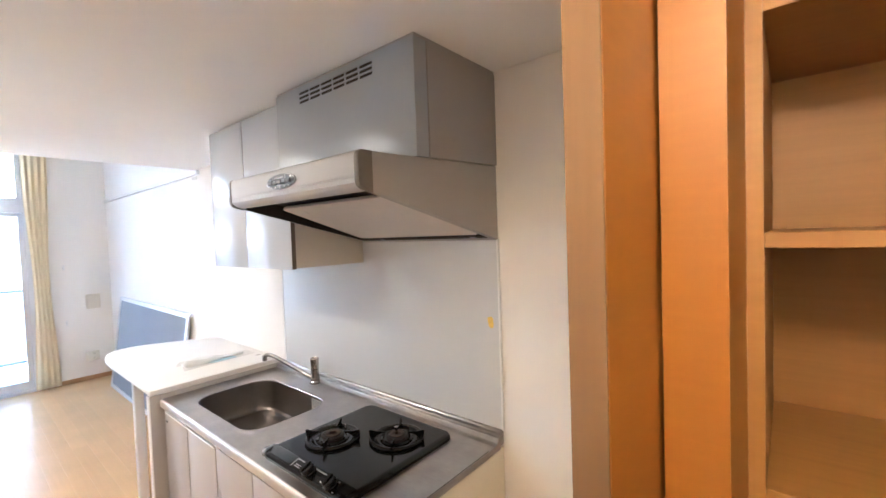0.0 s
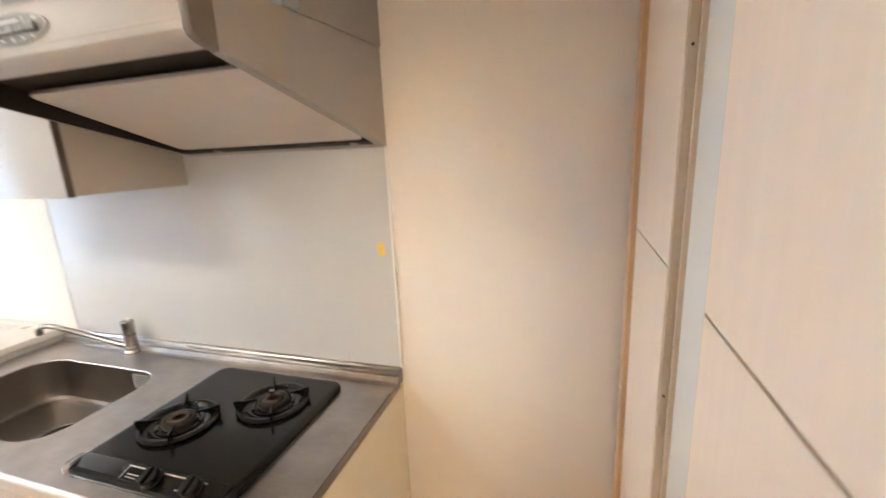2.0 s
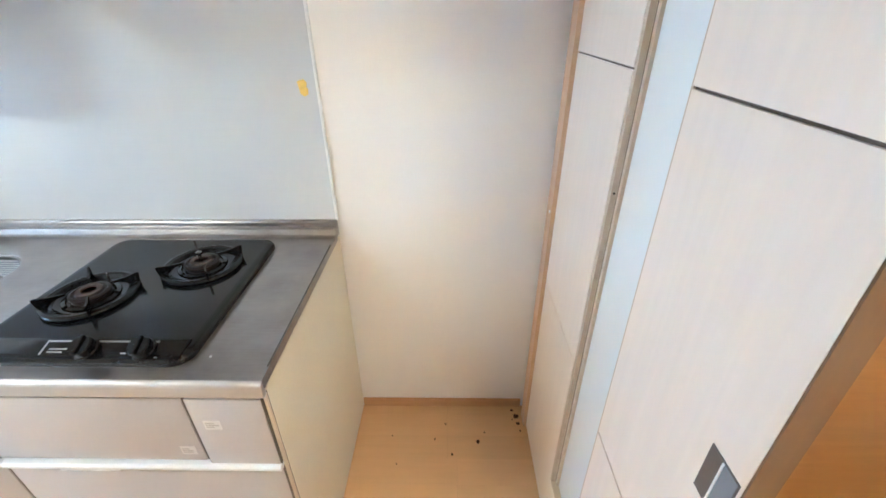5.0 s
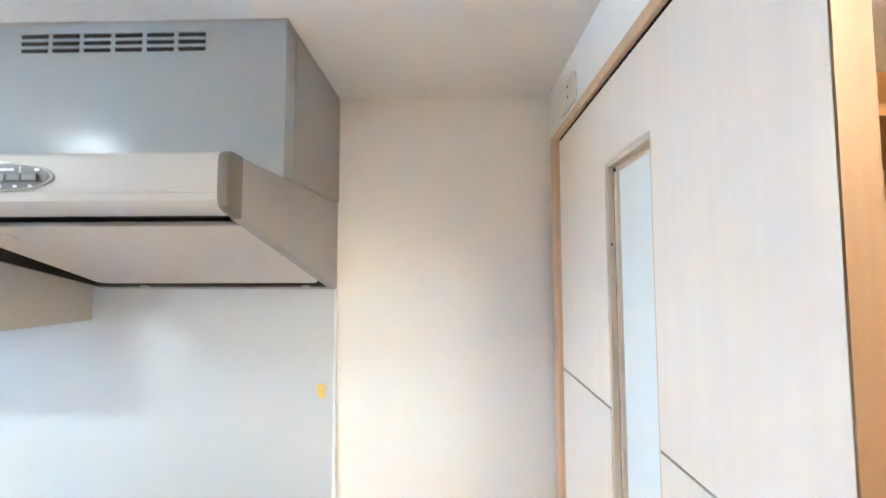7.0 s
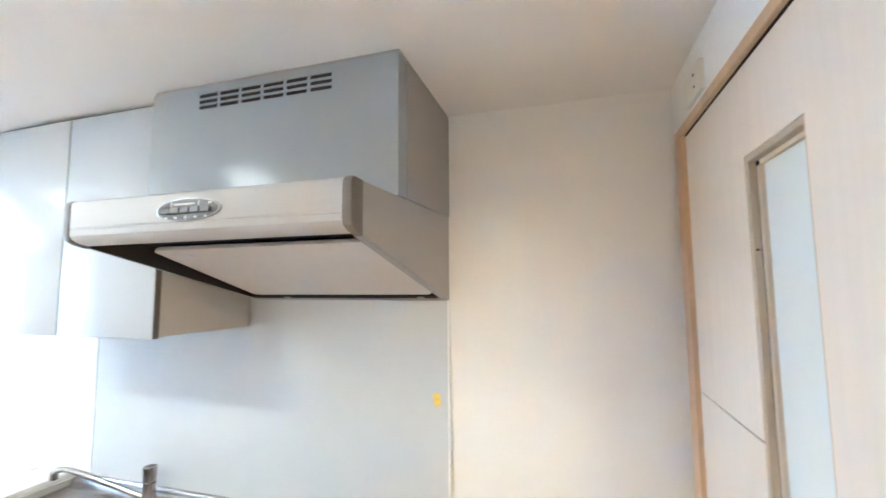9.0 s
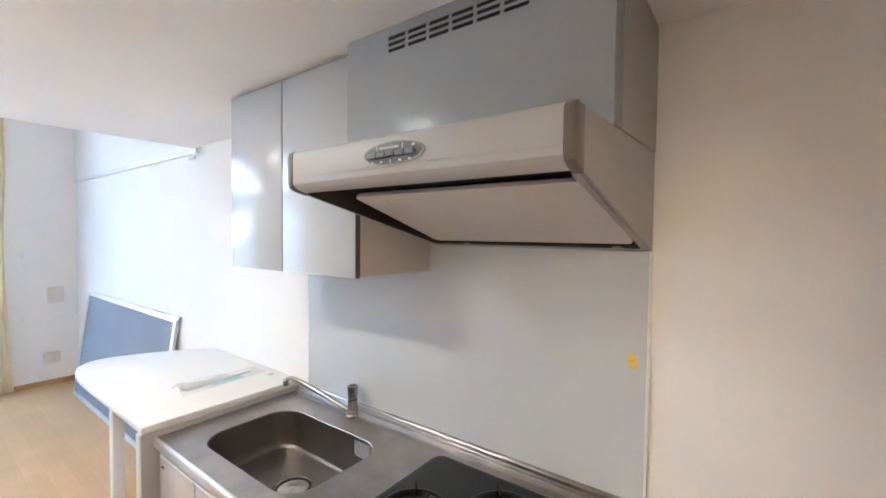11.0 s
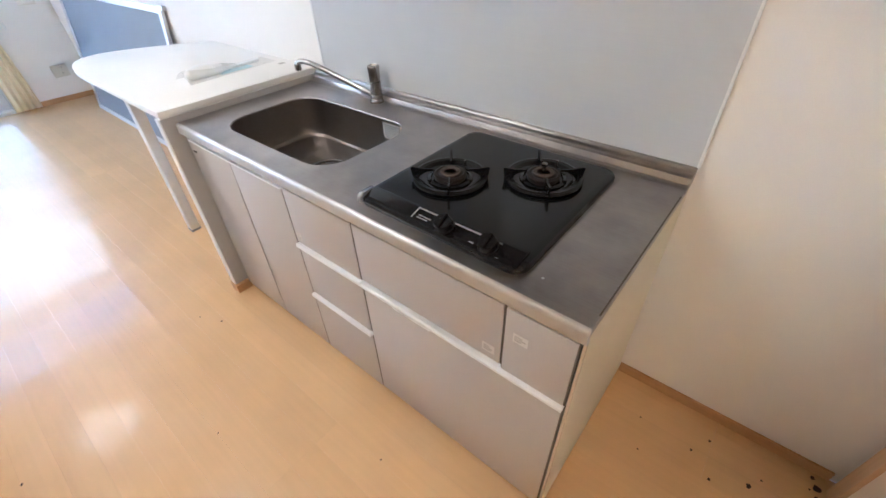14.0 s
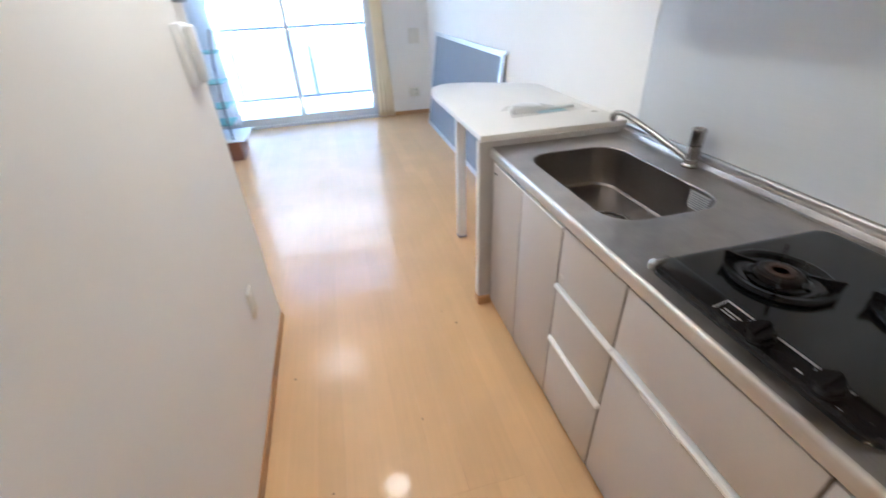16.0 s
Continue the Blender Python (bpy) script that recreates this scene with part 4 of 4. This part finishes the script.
def curtain(name, y0, y1, z0, z1, x, folds, amp, material, label, gather):
    bm = bmesh.new()
    nu, nv = folds * 10, 24
    g = []
    for j in range(nv + 1):
        v = j / nv
        z = z0 + (z1 - z0) * v
        w = 1 - gather * math.sin(math.pi * min(1, v * 1.25)) ** 2
        row = []
        for i in range(nu + 1):
            u = i / nu
            y = y0 + (y1 - y0) * (.5 + (u - .5) * w) + .012 * math.sin(5 * v + 2 * u)
            row.append(bm.verts.new((x + amp * math.sin(2 * math.pi * folds * u + .8 * math.sin(3 * v)) * (.7 + .5 * noise.noise((3 * u, 2 * v, 1))), y, z)))
        g.append(row)
    for j in range(nv):
        for i in range(nu):
            bm.faces.new((g[j][i], g[j][i + 1], g[j + 1][i + 1], g[j + 1][i]))
    ob = solid(name, bm, material, label, "curtain")
    ob.modifiers.new("thickness", "SOLIDIFY").thickness = .002
    return ob


curtain("curtain", .700, .905, .022, 2.98, WEST + .085, 4, .013, CURTAIN, "thin yellow-cream curtain gathered beside the window", .25)
curtain("lace_curtain", -1.33, -1.02, .022, 2.98, WEST + .085, 6, .028, LACE, "white lace curtain gathered at the window's end", .1)
solid("curtain_track", box(WEST + .060, WEST + .110, WY0 - .12, WY1 + .20, 2.985, 3.010, .003), WPLASTIC, "white curtain track above the balcony window", "curtain track")

# low glass shelf by the window
rack = thing("glass_rack", (-5.35, -1.05, 0), "curved metal rack with teal-edged glass shelves on a brown box", "rack")
part("base_box", box(-5.50, -5.12, -1.26, -.86, .001, .20, .004), BROWN, rack, "reddish-brown wooden base box")
part("white_sheet", box(-5.62, -5.08, -1.32, -.80, .2005, .212, .003), WPLASTIC, rack, "white sheet")
for y in (-1.20, -.92):
    part("side_tube", tube([(-5.16, y, .212), (-5.15, y, .40), (-5.18, y, .62), (-5.25, y, .85), (-5.36, y, 1.05), (-5.50, y, 1.20)], .011, 12), GREYPL, rack, "curved dark metal side tube")
for x, z in ((-5.14, .36), (-5.16, .52), (-5.22, .74), (-5.36, 1.0)):
    part("glass_shelf", box(x - .32, x, -1.24, -.88, z, z + .010, .001), TEAL, rack, "teal-edged glass shelf")

# ---- lamps ----
def ceiling_lamp(x, y, zc, zb, bulb, label, count, ring, globe):
    """A canopy with arms that carry glowing globes."""
    lamp = thing("ceiling_lamp", (x, y, zb), label, "lamp", "ceiling lamps")
    part("canopy", lathe([(.06, 0), (.06, -.02), (.02, -.03)], (x, y, zc), 24), AIRGLASS, lamp)
    if zc - zb > .12:
        part("stem", lathe([(.008, zb + .05 - zc), (.008, -.025)], (x, y, zc), 10), AIRGLASS, lamp)
    for k in range(count):
        a = radians(45 + 360 / count * k)
        bx, by = x + ring * math.cos(a), y + ring * math.sin(a)
        part("arm", tube([(x, y, zb + globe + .015), ((x + bx) / 2, (y + by) / 2, zb + globe + .022), (bx, by, zb + globe + .010)], .006, 8), AIRGLASS, lamp)
        part("bulb", lathe([(0, -1.1 * globe), (.6 * globe, -.93 * globe), (globe, -.33 * globe), (globe, .28 * globe), (.6 * globe, .88 * globe), (.012, globe + .009)], (bx, by, zb), 18), bulb, lamp, "glowing warm globe")
    return lamp


def downlight(x, y, glow):
    d = thing("downlight", (x, y, LOW - .01), "round white downlight with a lit frosted lens, flush in the ceiling", "lamp", "downlights")
    part("trim_ring", lathe([(.128, .0095), (.128, .005), (.122, .001), (.114, .001), (.111, .0095)], (x, y, LOW - .0098), 36), WPLASTIC, d)
    part("lens", lathe([(.1105, .0088), (.1105, .004), (.065, .001), (.0, .000)], (x, y, LOW - .0095), 32), glow, d, "glowing frosted lens")


downlight(-2.57, .15, FARGLOW)
downlight(-1.74, .13, NEARGLOW)
ceiling_lamp(-3.94, -.22, HIGH, 2.00, ROOMBULB, "five-globe warm pendant lamp in the room", 5, .160, .075)
ceiling_lamp(.38, -.14, LOW, 2.13, HALLBULB, "four-bulb warm ceiling lamp in the hall", 4, .10, .036)


# ---- outside ----
structure("ground", box(-400, 400, -400, 400, -6.3, -6.0), ASPH, "grey asphalt ground below the balcony")
structure("balcony_floor", box(WEST - 1.35, WEST - .15, -4.0, 3.0, -.20, -.06), CONC, "grey concrete balcony floor")
bal = thing("balcony_railing", (WEST - 1.28, -.3, -.06), "aluminium balcony railing with white panels", "railing")
RX = WEST - 1.28
part("top_rail", box(RX - .03, RX + .03, -4.0, 3.0, 1.06, 1.10, .004), DARKPOST, bal)
part("bottom_rail", box(RX - .02, RX + .02, -4.0, 3.0, .10, .14, .003), DARKPOST, bal)
for k in range(6):
    y = -3.5 + 1.08 * k + .17
    part("post", box(RX + .022, RX + .060, y - .02, y + .02, -.06, 1.06, .003), DARKPOST, bal)
    part("white_panel", box(RX - .006, RX + .006, y + .03, y + 1.05, .145, 1.045), PANEL, bal, smooth=False)

house = thing("apartment_building", (-19.0, 0, -6), "white apartment block across the street with dark windows", "building")
part("wall", box(-27, -18.0, -22, 22, -6.0, 9.0), FACADE, house, smooth=False)
part("roof", box(-27.3, -17.7, -22.3, 22.3, 9.0, 9.4), GREYFAC, house, smooth=False)
for s in range(5):
    z = -5.4 + 2.9 * s
    part("balcony_slab", box(-18.0, -16.7, -21, 21, z - .35, z - .15), FACADE, house, smooth=False)
    part("balcony_wall", box(-16.85, -16.7, -21, 21, z - .15, z + .95), FACADE, house, smooth=False)
    for k in range(9):
        y = -19.5 + 4.6 * k
        w = part("window", box(-18.06, -17.98, y, y + 2.2, z + .05, z + 2.0), GREYFAC, house, smooth=False)
        for q in (0, 1):
            part("pane", box(-18.075, -18.05, y + .08 + 1.06 * q, y + 1.06 + 1.06 * q, z + .12, z + 1.92), FARGLASS, w, smooth=False)


# ---- floor strips, dirt ----
PW, PL = .0998, 1.818
GAP = .0005
shared = {}
rnd = random.Random(5)


def plank(x0, x1, y0, y1):
    key = (round(x1 - x0, 3), round(y1 - y0, 3))
    if key not in shared:
        w, h = key[0] / 2 - GAP / 2, key[1] / 2 - GAP / 2
        bm = box(-w, w, -h, h, -.0039, 0)
        me = bpy.data.meshes.new("plank")
        bm.to_mesh(me)
        bm.free()
        me.materials.append(PLANK)
        shared[key] = me
    ob = new("plank", shared[key])
    ob.parent = floor
    ob.location = Vector(((x0 + x1) / 2, (y0 + y1) / 2, 0)) - PLACE["floor"]


row0 = .296 - 7 * 3 * PW
k = 0
y = row0
group = 0
while y < NORTH:
    y0, y1 = max(y, ROOM_S), min(y + PW, NORTH)
    if y1 - y0 > .01:
        lo = WEST + .001 if y0 < 10 else 0
        hi = 1.65 if y1 > SOUTH + .02 else CORNER
        shift = (-1.24, -.53, -1.95, -.17, -1.60, -.88)[(group + 5) % 6]
        x = shift - 8 * PL
        while x < hi:
            a, b = max(x, lo), min(x + PL, hi)
            if b - a > .02:
                plank(a, b, y0, y1)
            x += PL
    k += 1
    y = row0 + k * PW
    group = k // 3

for i, (x, y, r) in enumerate(((-1.02, .60, .003), (-1.90, -.20, .004), (-.36, 1.17, .003), (-.02, 1.31, .003), (-.95, .45, .003), (-1.55, .30, .003), (-2.05, .58, .004), (-.30, .98, .003), (-1.35, -.05, .003), (.121, 1.352, .007), (.118, 1.388, .011), (.104, 1.418, .006), (.126, 1.318, .004), (.100, 1.372, .003), (-.219, 1.277, .004), (-.15, 1.212, .005), (-.178, 1.348, .004), (-.391, 1.291, .003), (-.048, 1.267, .007), (-2.157, .531, .003))):
    bm = bmesh.new()
    bmesh.ops.create_icosphere(bm, subdivisions=2, radius=r)
    for v in bm.verts:
        k = 1 + .7 * noise.noise(v.co / r * 1.7 + Vector((7 * i, 0, 0)))
        v.co = Vector((v.co.x * k, v.co.y * k, max(-.0005, v.co.z * .45 * k))) + Vector((x, y, .0006))
    solid("dirt_crumb", bm, CRUMB, "dark crumb of dirt on the floor", "crumb", "floor crumbs")
